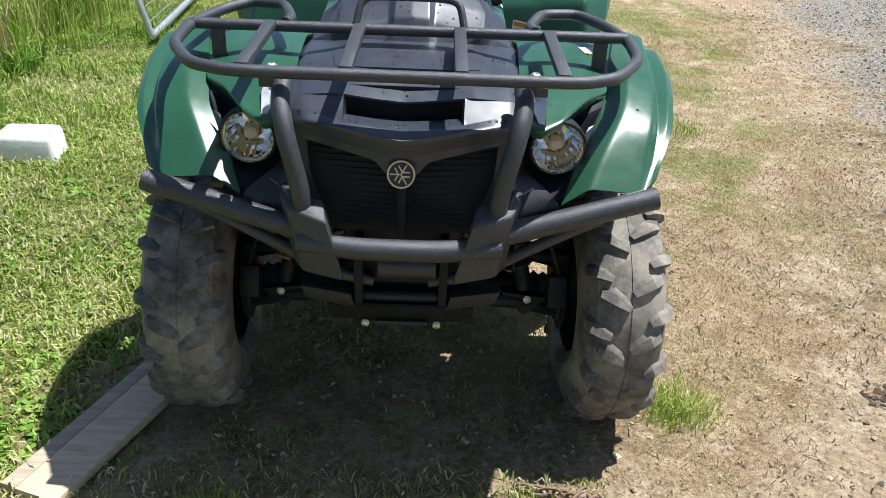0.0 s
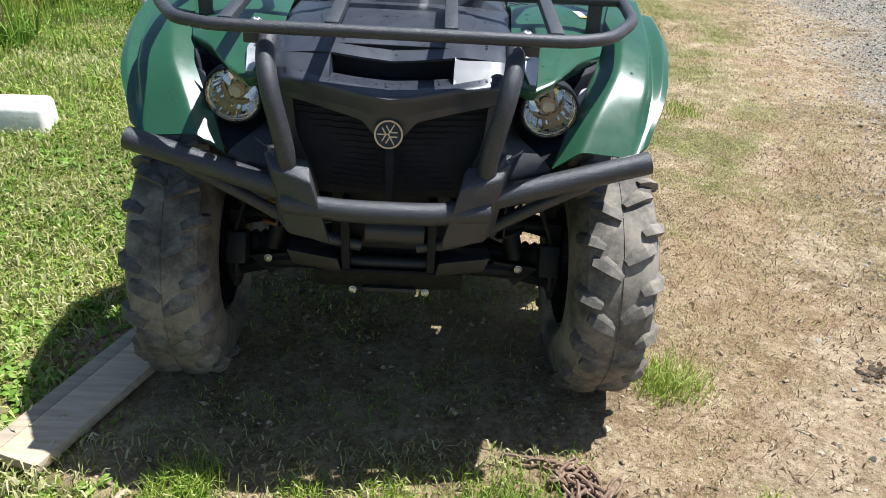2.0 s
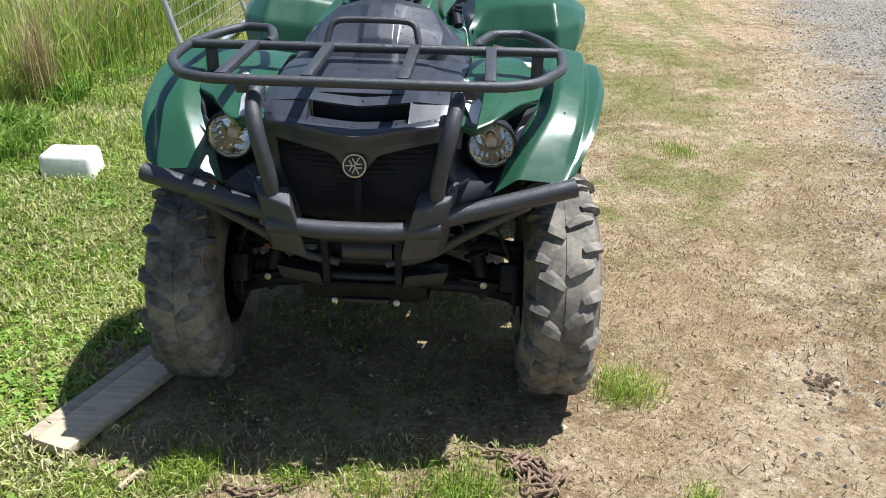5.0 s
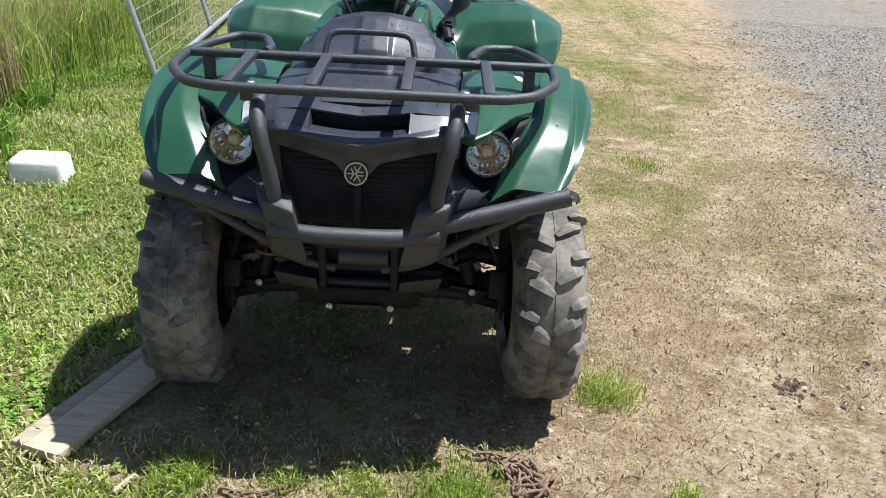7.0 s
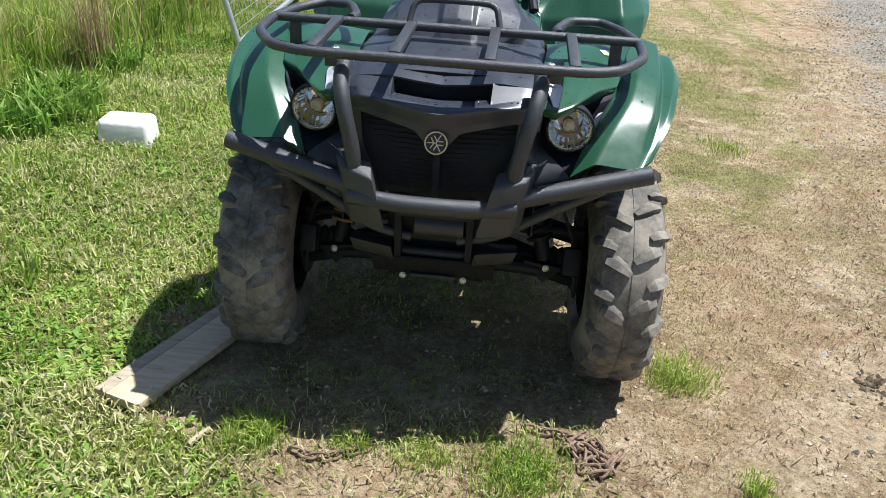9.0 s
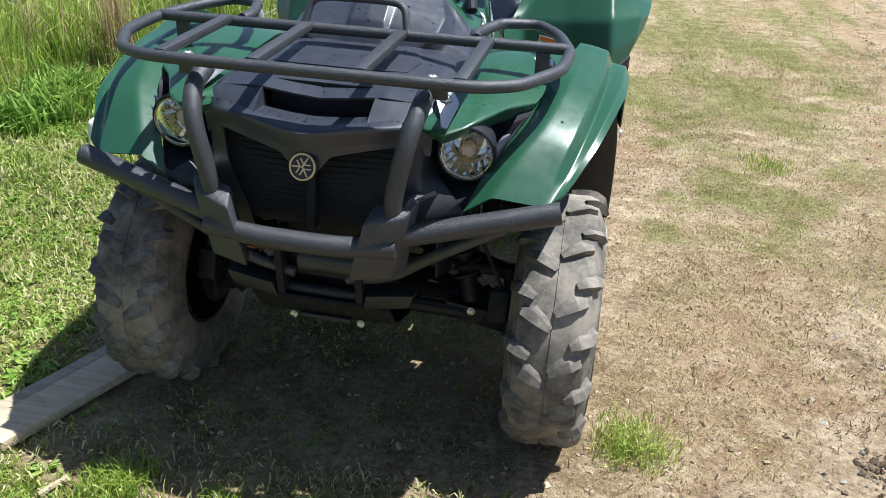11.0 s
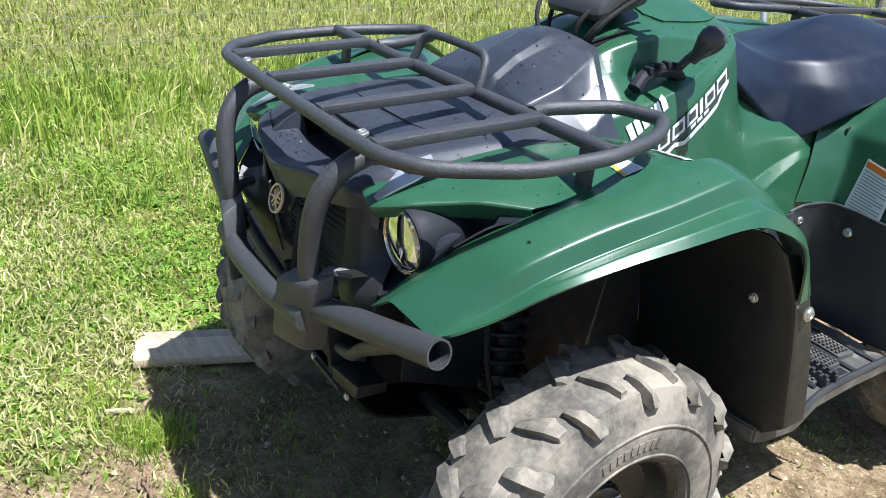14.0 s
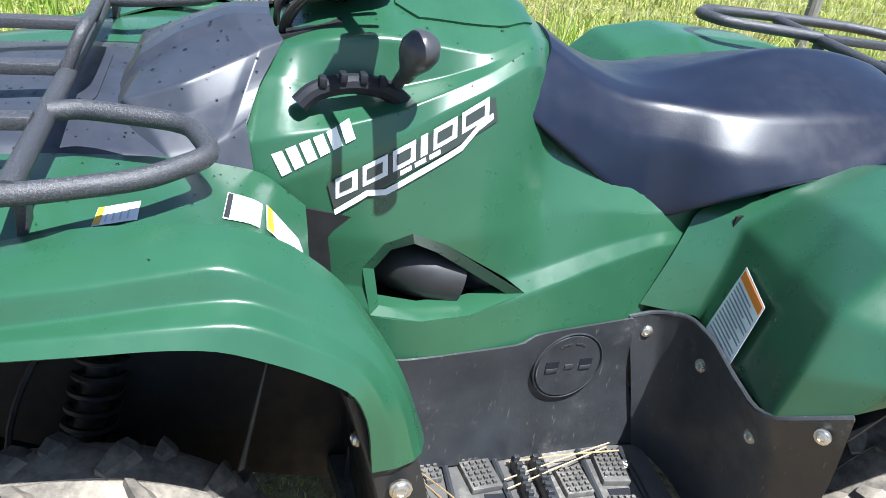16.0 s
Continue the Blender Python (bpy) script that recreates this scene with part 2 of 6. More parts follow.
def tube(path, r, bm=None, n=12, k=0.3, steps=4, hollow=0.0, closed=False):
    bm = bm or bmesh.new()
    p = rounded(path, k, steps) if len(path) > 2 else [Vector(q) for q in path]
    if closed:
        p = [Vector(q) for q in path]
    rings, up = [], None
    m = len(p)
    for i, q in enumerate(p):
        d = (p[(i + 1) % m] - p[i - 1]) if closed else (p[min(i + 1, m - 1)] - p[max(i - 1, 0)])
        d.normalize()
        if up is None:
            up = d.orthogonal().normalized()
        up = (up - up.dot(d) * d).normalized()
        side = d.cross(up)
        rings.append([bm.verts.new(q + r * (math.cos(a) * up + math.sin(a) * side)) for a in (2 * math.pi * j / n for j in range(n))])
    pairs = list(zip(rings, rings[1:])) + ([(rings[-1], rings[0])] if closed else [])
    for a, b in pairs:
        for j in range(n):
            bm.faces.new((a[j], a[(j + 1) % n], b[(j + 1) % n], b[j]))
    if closed:
        return bm
    for ring, q, d in ((rings[0], p[0], p[1] - p[0]), (rings[-1], p[-1], p[-2] - p[-1])):
        if hollow:
            d = d.normalized()
            inner = [bm.verts.new(q + (v.co - q) * (1 - hollow)) for v in ring]
            deep = [bm.verts.new(v.co + d * 0.08) for v in inner]
            for j in range(n):
                k2 = (j + 1) % n
                bm.faces.new((ring[j], ring[k2], inner[k2], inner[j]))
                bm.faces.new((inner[j], inner[k2], deep[k2], deep[j]))
            bm.faces.new(deep)
        else:
            bm.faces.new(ring)
    return bm


def join(dst, src):
    """Copies one bmesh into another."""
    at = {v: dst.verts.new(v.co) for v in src.verts}
    for f in src.faces:
        dst.faces.new([at[v] for v in f.verts])
    src.free()
    return dst


def box(size, m=Matrix(), bevel=0.0, bm=None, seg=2):
    b = bmesh.new()
    bmesh.ops.create_cube(b, size=1.0)
    for v in b.verts:
        v.co = Vector((v.co.x * size[0], v.co.y * size[1], v.co.z * size[2]))
    if bevel:
        bmesh.ops.bevel(b, geom=list(b.edges), offset=bevel, segments=seg, profile=0.5, affect="EDGES")
    bmesh.ops.transform(b, matrix=m, verts=b.verts)
    return join(bm, b) if bm else b


def hull(points, bevel=0.0, bm=None):
    """A convex solid round some corners, edges eased."""
    bm = bm or bmesh.new()
    vs = [bm.verts.new(p) for p in points]
    got = bmesh.ops.convex_hull(bm, input=vs)
    loose = [g for g in got["geom_interior"] + got["geom_unused"] if isinstance(g, bmesh.types.BMVert)]
    bmesh.ops.delete(bm, geom=loose, context="VERTS")
    flat = [e for e in bm.edges if len(e.link_faces) == 2 and e.calc_face_angle(0) < 0.01]
    bmesh.ops.dissolve_edges(bm, edges=flat, use_verts=False)
    if bevel:
        bmesh.ops.bevel(bm, geom=list(bm.edges), offset=bevel, segments=2, profile=0.5, affect="EDGES")
    return bm


def prism(outline, z0, z1, bevel=0.0):
    """An upright slab over an outline of (x, y)."""
    bm = bmesh.new()
    low = [bm.verts.new((x, y, z0)) for x, y in outline]
    top = [bm.verts.new((x, y, z1)) for x, y in outline]
    bm.faces.new(low[::-1])
    bm.faces.new(top)
    for i in range(len(low)):
        j = (i + 1) % len(low)
        bm.faces.new((low[i], low[j], top[j], top[i]))
    bmesh.ops.recalc_face_normals(bm, faces=bm.faces)
    if bevel:
        bmesh.ops.bevel(bm, geom=bm.edges[:], offset=bevel, segments=2, affect="EDGES", clamp_overlap=True)
    return bm


def lathe(profile, n=40, m=Matrix(), bm=None, closed=False, caps=True):
    """Turns (along, radius) pairs round the local x axis."""
    bm = bm or bmesh.new()
    rings = []
    for x, r in profile:
        rings.append([bm.verts.new(m @ Vector((x, r * math.cos(a), r * math.sin(a)))) for a in (2 * math.pi * j / n for j in range(n))])
    for a, b in list(zip(rings, rings[1:])) + ([(rings[-1], rings[0])] if closed else []):
        for j in range(n):
            bm.faces.new((a[j], a[(j + 1) % n], b[(j + 1) % n], b[j]))
    if caps and not closed:
        for ring, (x, r) in ((rings[0], profile[0]), (rings[-1], profile[-1])):
            if r > 0.0005:
                bm.faces.new(ring)
    return bm


def part(name, bm, material, parent, label="", sharp=35.0):
    """One mesh under a thing or under a part; the mesh is given in world places."""
    finish(bm, sharp)
    me = bpy.data.meshes.new(name)
    bm.to_mesh(me)
    bm.free()
    me.materials.append(material)
    ob = new(name, me)
    ob.parent = parent
    if parent is not None and parent.type == "EMPTY":
        ob.matrix_parent_inverse = parent.matrix_basis.inverted()
    return tagged(ob, label)


def thing(name, at, label, category, group="", kind=""):
    e = new(name)
    e.empty_display_size = 0.1
    e.matrix_basis = Matrix.Translation(at)
    return tagged(e, label, category, group, kind)


def solo(name, bm, material, label, category, group="", kind="", at=(0, 0, 0)):
    """A thing that is one mesh."""
    finish(bm)
    me = bpy.data.meshes.new(name)
    bm.to_mesh(me)
    bm.free()
    me.materials.append(material)
    ob = new(name, me)
    ob.matrix_basis = Matrix.Translation(at)
    return tagged(ob, label, category, group, kind)


def facing(at, way, roll=0.0):
    """A pose whose local x points along way."""
    return Matrix.Translation(at) @ Vector(way).to_track_quat("X", "Z").to_matrix().to_4x4() @ Matrix.Rotation(radians(roll), 4, "X")


def bolt(parent, at, way, r=0.009, material=None, name="bolt"):
    m = facing(at, way)
    bm = lathe([(-0.002, r * 1.25), (0.0015, r * 1.25), (0.002, r), (0.005, r * 0.9), (0.0062, r * 0.55), (0.0045, r * 0.45)], 12, m)
    return part(name, bm, material or ZINC, parent, "zinc-plated bolt head" if material is None else "")


# ---- the quad bike: +x is its left side, -y its front ----
bike = thing("quad_bike", (0, 2.63, 0), "green and black quad bike with steel racks, parked on dirt", "quad bike")
FRONT, REAR = 2.035, 3.385


# wheels
def tyre_radius(x, half):
    u = min(abs(x) / half, 1.0)
    return 0.310 - 0.004 * u - 0.022 * max(0.0, u - 0.55) ** 1.5 / 0.3


LUGS = {}


def lug_mesh(side, s, long, half):
    """One slanted tread lug, ramped behind and steep ahead: long from the middle, short over the shoulder."""
    key = (side, s, long, half)
    if key in LUGS:
        return LUGS[key]
    bm = bmesh.new()
    if long:
        line = [(s * 0.003, 0.0, 0.010), (s * half * 0.26, 0.045, 0.013), (s * half * 0.50, 0.090, 0.014), (s * half * 0.74, 0.112, 0.011)]
        wide = [0.008, 0.014, 0.017, 0.011]
    else:
        line = [(s * half * 0.46, 0.0, 0.010), (s * half * 0.68, 0.036, 0.014), (s * half * 0.92, 0.068, 0.015), (s * (half + 0.006), 0.090, 0.012)]
        wide = [0.008, 0.014, 0.016, 0.016]
    prev = None
    for i, (x, a, high) in enumerate(line):
        xa, aa, _ = line[max(i - 1, 0)]
        xb, ab, _ = line[min(i + 1, 3)]
        d = Vector((xb - xa, (ab - aa) * 0.3)).normalized()
        nx, na = -d.y, d.x / 0.3
        rb = tyre_radius(x, half) if i < 3 or long else 0.272
        out = []
        for w, h in (((1.7, -0.004), (0.50, high * 0.62), (-0.80, high), (-0.88, -0.012)) if s > 0 else ((0.88, -0.012), (0.80, high), (-0.50, high * 0.62), (-1.7, -0.004))):
            px, pa, pr = x + nx * w * wide[i], a + na * w * wide[i], rb + h
            if i == 3 and not long:
                px = s * (half - 0.012 + (0.018 if h > 0 else 0.0))
                pr = 0.268 + (0.012 if h > 0 else 0.0)
            out.append(bm.verts.new((side * px, -pr * math.cos(pa), pr * math.sin(pa))))
        if prev:
            for j in range(3):
                bm.faces.new((prev[j], prev[j + 1], out[j + 1], out[j]))
        else:
            bm.faces.new(out)
        prev = out
    bm.faces.new(prev)
    finish(bm, 12)
    me = bpy.data.meshes.new("tread_lug")
    bm.to_mesh(me)
    bm.free()
    me.materials.append(TYRE)
    LUGS[key] = me
    return me


def wheel(cx, cy, cz, side, half, steer=0.0):
    """One wheel: rim with its tyre, hub and nuts; half is half the tread's width."""
    m = Matrix.Translation((cx, cy, cz)) @ Matrix.Rotation(radians(steer), 4, "Z") @ Matrix.Diagonal((side, 1, 1, 1))
    lip = half - 0.012
    rim = lathe([(-lip, 0.158), (-lip, 0.150), (-lip + 0.02, 0.146), (-0.02, 0.135), (lip - 0.055, 0.135), (lip - 0.05, 0.128), (lip - 0.062, 0.075), (lip - 0.05, 0.068), (lip - 0.05, 0.045),
                 (lip - 0.046, 0.045), (lip - 0.046, 0.070), (lip - 0.057, 0.078), (lip - 0.045, 0.131), (lip - 0.035, 0.138), (lip - 0.012, 0.147), (lip - 0.004, 0.150), (lip + 0.002, 0.158),
                 (lip + 0.002, 0.163), (lip - 0.004, 0.166), (lip - 0.012, 0.160)], 56, m, closed=True)
    rim = part("wheel", rim, RIM, bike, "black steel wheel rim, dusty")
    prof = [(-lip + 0.004, 0.160), (-half - 0.004, 0.185), (-half - 0.006, 0.215), (-half - 0.002, 0.250), (-half + 0.010, 0.278)]
    prof += [(half * u, tyre_radius(half * u, half)) for u in (-0.8, -0.55, -0.25, 0.0, 0.25, 0.55, 0.8)]
    prof += [(half - 0.010, 0.278), (half + 0.002, 0.250), (half + 0.006, 0.215), (half + 0.004, 0.185), (half + 0.001, 0.172), (lip - 0.002, 0.160)]
    t = lathe(prof, 72, m, caps=False)
    # moulded ribs on the side wall and the parting line round the tread
    lathe([(-0.0012, 0.306), (0.0, 0.3118), (0.0012, 0.306)], 72, m, t, closed=True)
    for r, x in ((0.180, half + 0.0045), (0.236, half + 0.005)):
        lathe([(x - 0.004, r - 0.004), (x + 0.0015, r - 0.001), (x + 0.0015, r + 0.001), (x - 0.004, r + 0.004)], 72, m, t, closed=True)
    # raised marks on the side wall
    for k in range(9):
        a = 1.2 + k * 0.075
        c = m @ Vector((half + 0.005, -0.207 * math.cos(a), 0.207 * math.sin(a)))
        box((0.004, 0.009, 0.018), Matrix.Translation(c) @ Matrix.Rotation(-a + math.pi / 2, 4, "X"), 0, t)
    turn = Matrix.Translation((cx, cy, cz)) @ Matrix.Rotation(radians(steer), 4, "Z")
    lugs = 30
    for s in (-1, 1):
        for k in range(lugs):
            a0 = 2 * math.pi * (k + (0.5 if s > 0 else 0.0)) / lugs
            lug = new("tread_lug", lug_mesh(side, s, k % 2 == 0, half))
            lug.parent = rim
            lug.matrix_basis = turn @ Matrix.Rotation(-a0, 4, "X")
    part("tyre", t, TYRE, rim, "dusty knobbly off-road tyre with chevron lugs", 30)
    hub = lathe([(lip - 0.075, 0.048), (lip - 0.040, 0.047), (lip - 0.034, 0.040), (lip - 0.032, 0.030), (lip - 0.012, 0.027), (lip - 0.008, 0.020), (lip - 0.010, 0.0)], 28, m)
    part("hub", hub, DARK, rim)
    for k in range(4):
        a = k * math.pi / 2 + 0.5
        c = m @ Vector((lip - 0.046, 0.058 * math.cos(a), 0.058 * math.sin(a)))
        nut = lathe([(0, 0.013), (0.004, 0.013), (0.005, 0.010), (0.018, 0.010), (0.020, 0.007), (0.030, 0.006), (0.031, 0.0)], 6, facing(c, m.to_3x3() @ Vector((1, 0, 0))))
        part("wheel_nut", nut, ZINC, rim, "bright wheel nut")
    c, d = m @ Vector((lip - 0.03, 0.085, -0.105)), m @ Vector((lip - 0.004, 0.079, -0.098))
    part("valve", tube([c, d], 0.0045, n=8), RUB, rim)
    return rim


wheel(0.504, FRONT, 0.314, 1, 0.094, 2)
wheel(-0.504, FRONT, 0.314, -1, 0.094, 2)
wheel(0.484, REAR, 0.342, 1, 0.104)
wheel(-0.484, REAR, 0.342, -1, 0.104)


# front and rear mudguards, each a shell with a crease and a stepped outer lip
def front_fender(side):
    rows = [
        [(0.318, 1.690, 0.713), (0.372, 1.692, 0.750), (0.470, 1.703, 0.738), (0.486, 1.709, 0.746), (0.496, 1.715, 0.752), (0.507, 1.724, 0.760)],
        [(0.350, 1.745, 0.778), (0.405, 1.750, 0.806), (0.490, 1.757, 0.790), (0.508, 1.772, 0.782), (0.518, 1.776, 0.781), (0.529, 1.775, 0.782)],
        [(0.398, 1.830, 0.844), (0.450, 1.828, 0.864), (0.512, 1.815, 0.846), (0.529, 1.844, 0.828), (0.549, 1.845, 0.831), (0.562, 1.845, 0.826)],
        [(0.430, 1.945, 0.892), (0.478, 1.945, 0.908), (0.534, 1.940, 0.890), (0.545, 1.953, 0.861), (0.572, 1.952, 0.866), (0.584, 1.950, 0.855)],
        [(0.455, 2.060, 0.933), (0.491, 2.060, 0.927), (0.545, 2.060, 0.914), (0.557, 2.068, 0.887), (0.590, 2.067, 0.891), (0.603, 2.060, 0.876)],
        [(0.475, 2.142, 0.949), (0.505, 2.144, 0.945), (0.549, 2.147, 0.934), (0.560, 2.153, 0.905), (0.593, 2.152, 0.903), (0.606, 2.147, 0.886)],
        [(0.485, 2.193, 0.958), (0.511, 2.198, 0.956), (0.550, 2.206, 0.947), (0.562, 2.223, 0.915), (0.595, 2.222, 0.909), (0.608, 2.203, 0.886)],
        [(0.478, 2.263, 0.938), (0.505, 2.272, 0.927), (0.545, 2.286, 0.905), (0.561, 2.291, 0.882), (0.593, 2.288, 0.880), (0.608, 2.276, 0.860)],
        [(0.480, 2.336, 0.884), (0.503, 2.344, 0.876), (0.538, 2.356, 0.858), (0.559, 2.359, 0.839), (0.590, 2.350, 0.840), (0.606, 2.336, 0.828)],
        [(0.515, 2.404, 0.796), (0.535, 2.406, 0.796), (0.560, 2.404, 0.792), (0.580, 2.396, 0.788), (0.597, 2.378, 0.786), (0.606, 2.356, 0.784)],
        [(0.545, 2.436, 0.718), (0.562, 2.434, 0.718), (0.580, 2.428, 0.716), (0.592, 2.416, 0.715), (0.601, 2.394, 0.714), (0.606, 2.366, 0.714)],
    ]
    return part("front_fender", sheet(flip(rows, side), 0.13, 3, 0.38, 3, 0.004), GREEN, bike, "glossy dark green moulded front fender")


def top_panel(side):
    """The flat green deck between hood and fender, with the brow over the headlamp."""
    rows = [
        [(0.225, 1.735, 0.848), (0.268, 1.718, 0.838), (0.306, 1.745, 0.850), (0.362, 1.845, 0.856), (0.420, 1.910, 0.860)],
        [(0.215, 1.715, 0.868), (0.272, 1.698, 0.862), (0.314, 1.728, 0.875), (0.371, 1.830, 0.887), (0.422, 1.897, 0.886)],
        [(0.232, 1.800, 0.893), (0.285, 1.800, 0.895), (0.330, 1.830, 0.896), (0.385, 1.885, 0.896), (0.430, 1.930, 0.892)],
        [(0.240, 1.980, 0.918), (0.310, 1.980, 0.922), (0.380, 1.985, 0.918), (0.425, 1.990, 0.908), (0.450, 1.995, 0.905)],
        [(0.250, 2.150, 0.925), (0.320, 2.160, 0.932), (0.400, 2.175, 0.935), (0.460, 2.180, 0.940), (0.492, 2.185, 0.948)],
        [(0.245, 2.250, 0.908), (0.310, 2.245, 0.915), (0.370, 2.243, 0.920), (0.420, 2.240, 0.926), (0.462, 2.238, 0.930)],
        [(0.250, 2.310, 0.862), (0.310, 2.308, 0.862), (0.360, 2.305, 0.862), (0.420, 2.302, 0.868), (0.462, 2.300, 0.876)],
    ]
    return part("top_panel", sheet(flip(rows, side), 0.15, 3, 0.25, 4, 0.004), GREEN, bike, "green plastic deck beside the hood")


def rear_fender(side):
    rows = [
        [(0.229, 2.880, 0.688), (0.262, 2.972, 0.686), (0.405, 2.960, 0.684), (0.545, 2.918, 0.714), (0.606, 2.982, 0.770), (0.622, 3.030, 0.802)],
        [(0.213, 2.920, 0.770), (0.258, 2.994, 0.770), (0.405, 2.975, 0.770), (0.548, 2.932, 0.792), (0.624, 3.006, 0.828), (0.642, 3.065, 0.842)],
        [(0.186, 2.960, 0.846), (0.246, 3.014, 0.850), (0.400, 2.995, 0.860), (0.540, 2.955, 0.880), (0.630, 3.048, 0.886), (0.654, 3.112, 0.880)],
        [(0.205, 3.075, 0.905), (0.285, 3.075, 0.930), (0.395, 3.055, 0.950), (0.530, 3.030, 0.962), (0.615, 3.120, 0.930), (0.660, 3.182, 0.908)],
        [(0.215, 3.200, 0.955), (0.285, 3.190, 0.982), (0.395, 3.180, 0.998), (0.525, 3.170, 0.994), (0.612, 3.220, 0.952), (0.662, 3.255, 0.920)],
        [(0.220, 3.420, 0.965), (0.290, 3.420, 0.985), (0.395, 3.420, 0.995), (0.525, 3.420, 0.985), (0.612, 3.420, 0.945), (0.656, 3.415, 0.915)],
        [(0.210, 3.620, 0.930), (0.290, 3.620, 0.940), (0.395, 3.615, 0.945), (0.520, 3.605, 0.930), (0.597, 3.580, 0.880), (0.625, 3.560, 0.830)],
        [(0.200, 3.700, 0.800), (0.290, 3.700, 0.800), (0.395, 3.695, 0.800), (0.515, 3.685, 0.785), (0.577, 3.660, 0.760), (0.600, 3.640, 0.740)],
    ]
    return part("rear_fender", sheet(flip(rows, side), 0.09, 3, 0.14, 4, 0.004), GREEN, bike, "glossy dark green moulded rear fender")


for s in (1, -1):
    front_fender(s)
    top_panel(s)
    rear_fender(s)

# tank cover and side panels
rows = mirror_rows([
    [(0.0, 2.245, 1.040), (0.105, 2.245, 1.026), (0.150, 2.240, 1.004), (0.220, 2.224, 0.936), (0.236, 2.216, 0.878), (0.236, 2.215, 0.800), (0.236, 2.220, 0.738), (0.236, 2.225, 0.710), (0.236, 2.235, 0.635)],
    [(0.0, 2.285, 1.060), (0.122, 2.285, 1.046), (0.162, 2.280, 1.008), (0.227, 2.272, 0.951), (0.241, 2.270, 0.888), (0.238, 2.260, 0.800), (0.238, 2.265, 0.738), (0.238, 2.268, 0.710), (0.238, 2.278, 0.635)],
    [(0.0, 2.340, 1.090), (0.136, 2.340, 1.064), (0.152, 2.340, 0.994), (0.224, 2.334, 0.964), (0.237, 2.334, 0.914), (0.244, 2.335, 0.810), (0.240, 2.340, 0.735), (0.240, 2.345, 0.707), (0.240, 2.350, 0.630)],
    [(0.0, 2.420, 1.112), (0.140, 2.420, 1.075), (0.158, 2.420, 1.003), (0.217, 2.424, 0.990), (0.228, 2.424, 0.953), (0.256, 2.425, 0.814), (0.262, 2.428, 0.733), (0.282, 2.430, 0.704), (0.293, 2.435, 0.627)],
    [(0.0, 2.500, 1.122), (0.138, 2.500, 1.066), (0.152, 2.500, 1.024), (0.192, 2.500, 1.017), (0.209, 2.500, 0.996), (0.254, 2.500, 0.815), (0.263, 2.505, 0.732), (0.287, 2.505, 0.703), (0.299, 2.510, 0.628)],
    [(0.0, 2.570, 1.124), (0.138, 2.570, 1.060), (0.152, 2.570, 1.051), (0.166, 2.570, 1.043), (0.186, 2.570, 1.028), (0.243, 2.570, 0.815), (0.250, 2.575, 0.734), (0.275, 2.575, 0.706), (0.289, 2.580, 0.634)],
    [(0.0, 2.640, 1.116), (0.108, 2.640, 1.086), (0.120, 2.640, 1.080), (0.130, 2.640, 1.074), (0.146, 2.640, 1.056), (0.214, 2.640, 0.822), (0.234, 2.640, 0.742), (0.259, 2.640, 0.715), (0.277, 2.640, 0.638)],
    [(0.0, 2.690, 1.078), (0.055, 2.690, 1.068), (0.070, 2.690, 1.058), (0.080, 2.690, 1.048), (0.096, 2.690, 1.026), (0.190, 2.690, 0.830), (0.221, 2.690, 0.752), (0.246, 2.690, 0.725), (0.268, 2.690, 0.642)],
    [(0.0, 2.790, 0.980), (0.060, 2.790, 0.980), (0.080, 2.790, 0.972), (0.095, 2.790, 0.965), (0.118, 2.790, 0.940), (0.186, 2.790, 0.840), (0.204, 2.790, 0.782), (0.224, 2.790, 0.757), (0.247, 2.790, 0.652)],
    [(0.0, 2.890, 0.900), (0.060, 2.890, 0.900), (0.090, 2.890, 0.890), (0.110, 2.890, 0.885), (0.145, 2.890, 0.865), (0.180, 2.890, 0.835), (0.194, 2.890, 0.806), (0.207, 2.890, 0.786), (0.229, 2.890, 0.660)],
    [(0.0, 2.985, 0.880), (0.060, 2.985, 0.880), (0.090, 2.985, 0.876), (0.110, 2.985, 0.872), (0.150, 2.985, 0.862), (0.172, 2.985, 0.845), (0.182, 2.985, 0.812), (0.190, 2.985, 0.790), (0.205, 2.985, 0.665)],
])
side_bm = sheet(rows, 0.06, 2, 0.30, 4)


def cut_hole(bm, outline):
    """Opens the shell where (y, z) lies inside an outline, on the +x side, with clean cut edges."""
    for (ya, za), (yb, zb) in zip(outline, outline[1:] + outline[:1]):
        d = Vector((0, yb - ya, zb - za)).normalized()
        n = Vector((0, -d.z, d.y))
        geom = [f for f in bm.faces if f.calc_center_median().x > 0.1 and all(2.35 < v.co.y < 2.75 for v in f.verts) or f.calc_center_median().x > 0.2]
        geom = list({g for f in geom for g in (f, *f.edges, *f.verts)})
        bmesh.ops.bisect_plane(bm, geom=geom, plane_co=(0, ya, za), plane_no=n)
    def inside(y, z):
        hit = False
        for (ya, za), (yb, zb) in zip(outline, outline[1:] + outline[:1]):
            if (za > z) != (zb > z) and y < (yb - ya) * (z - za) / (zb - za) + ya:
                hit = not hit
        return hit
    gone = [f for f in bm.faces if (c := f.calc_center_median()).x > 0.1 and inside(c.y, c.z)]
    bmesh.ops.delete(bm, geom=gone, context="FACES")


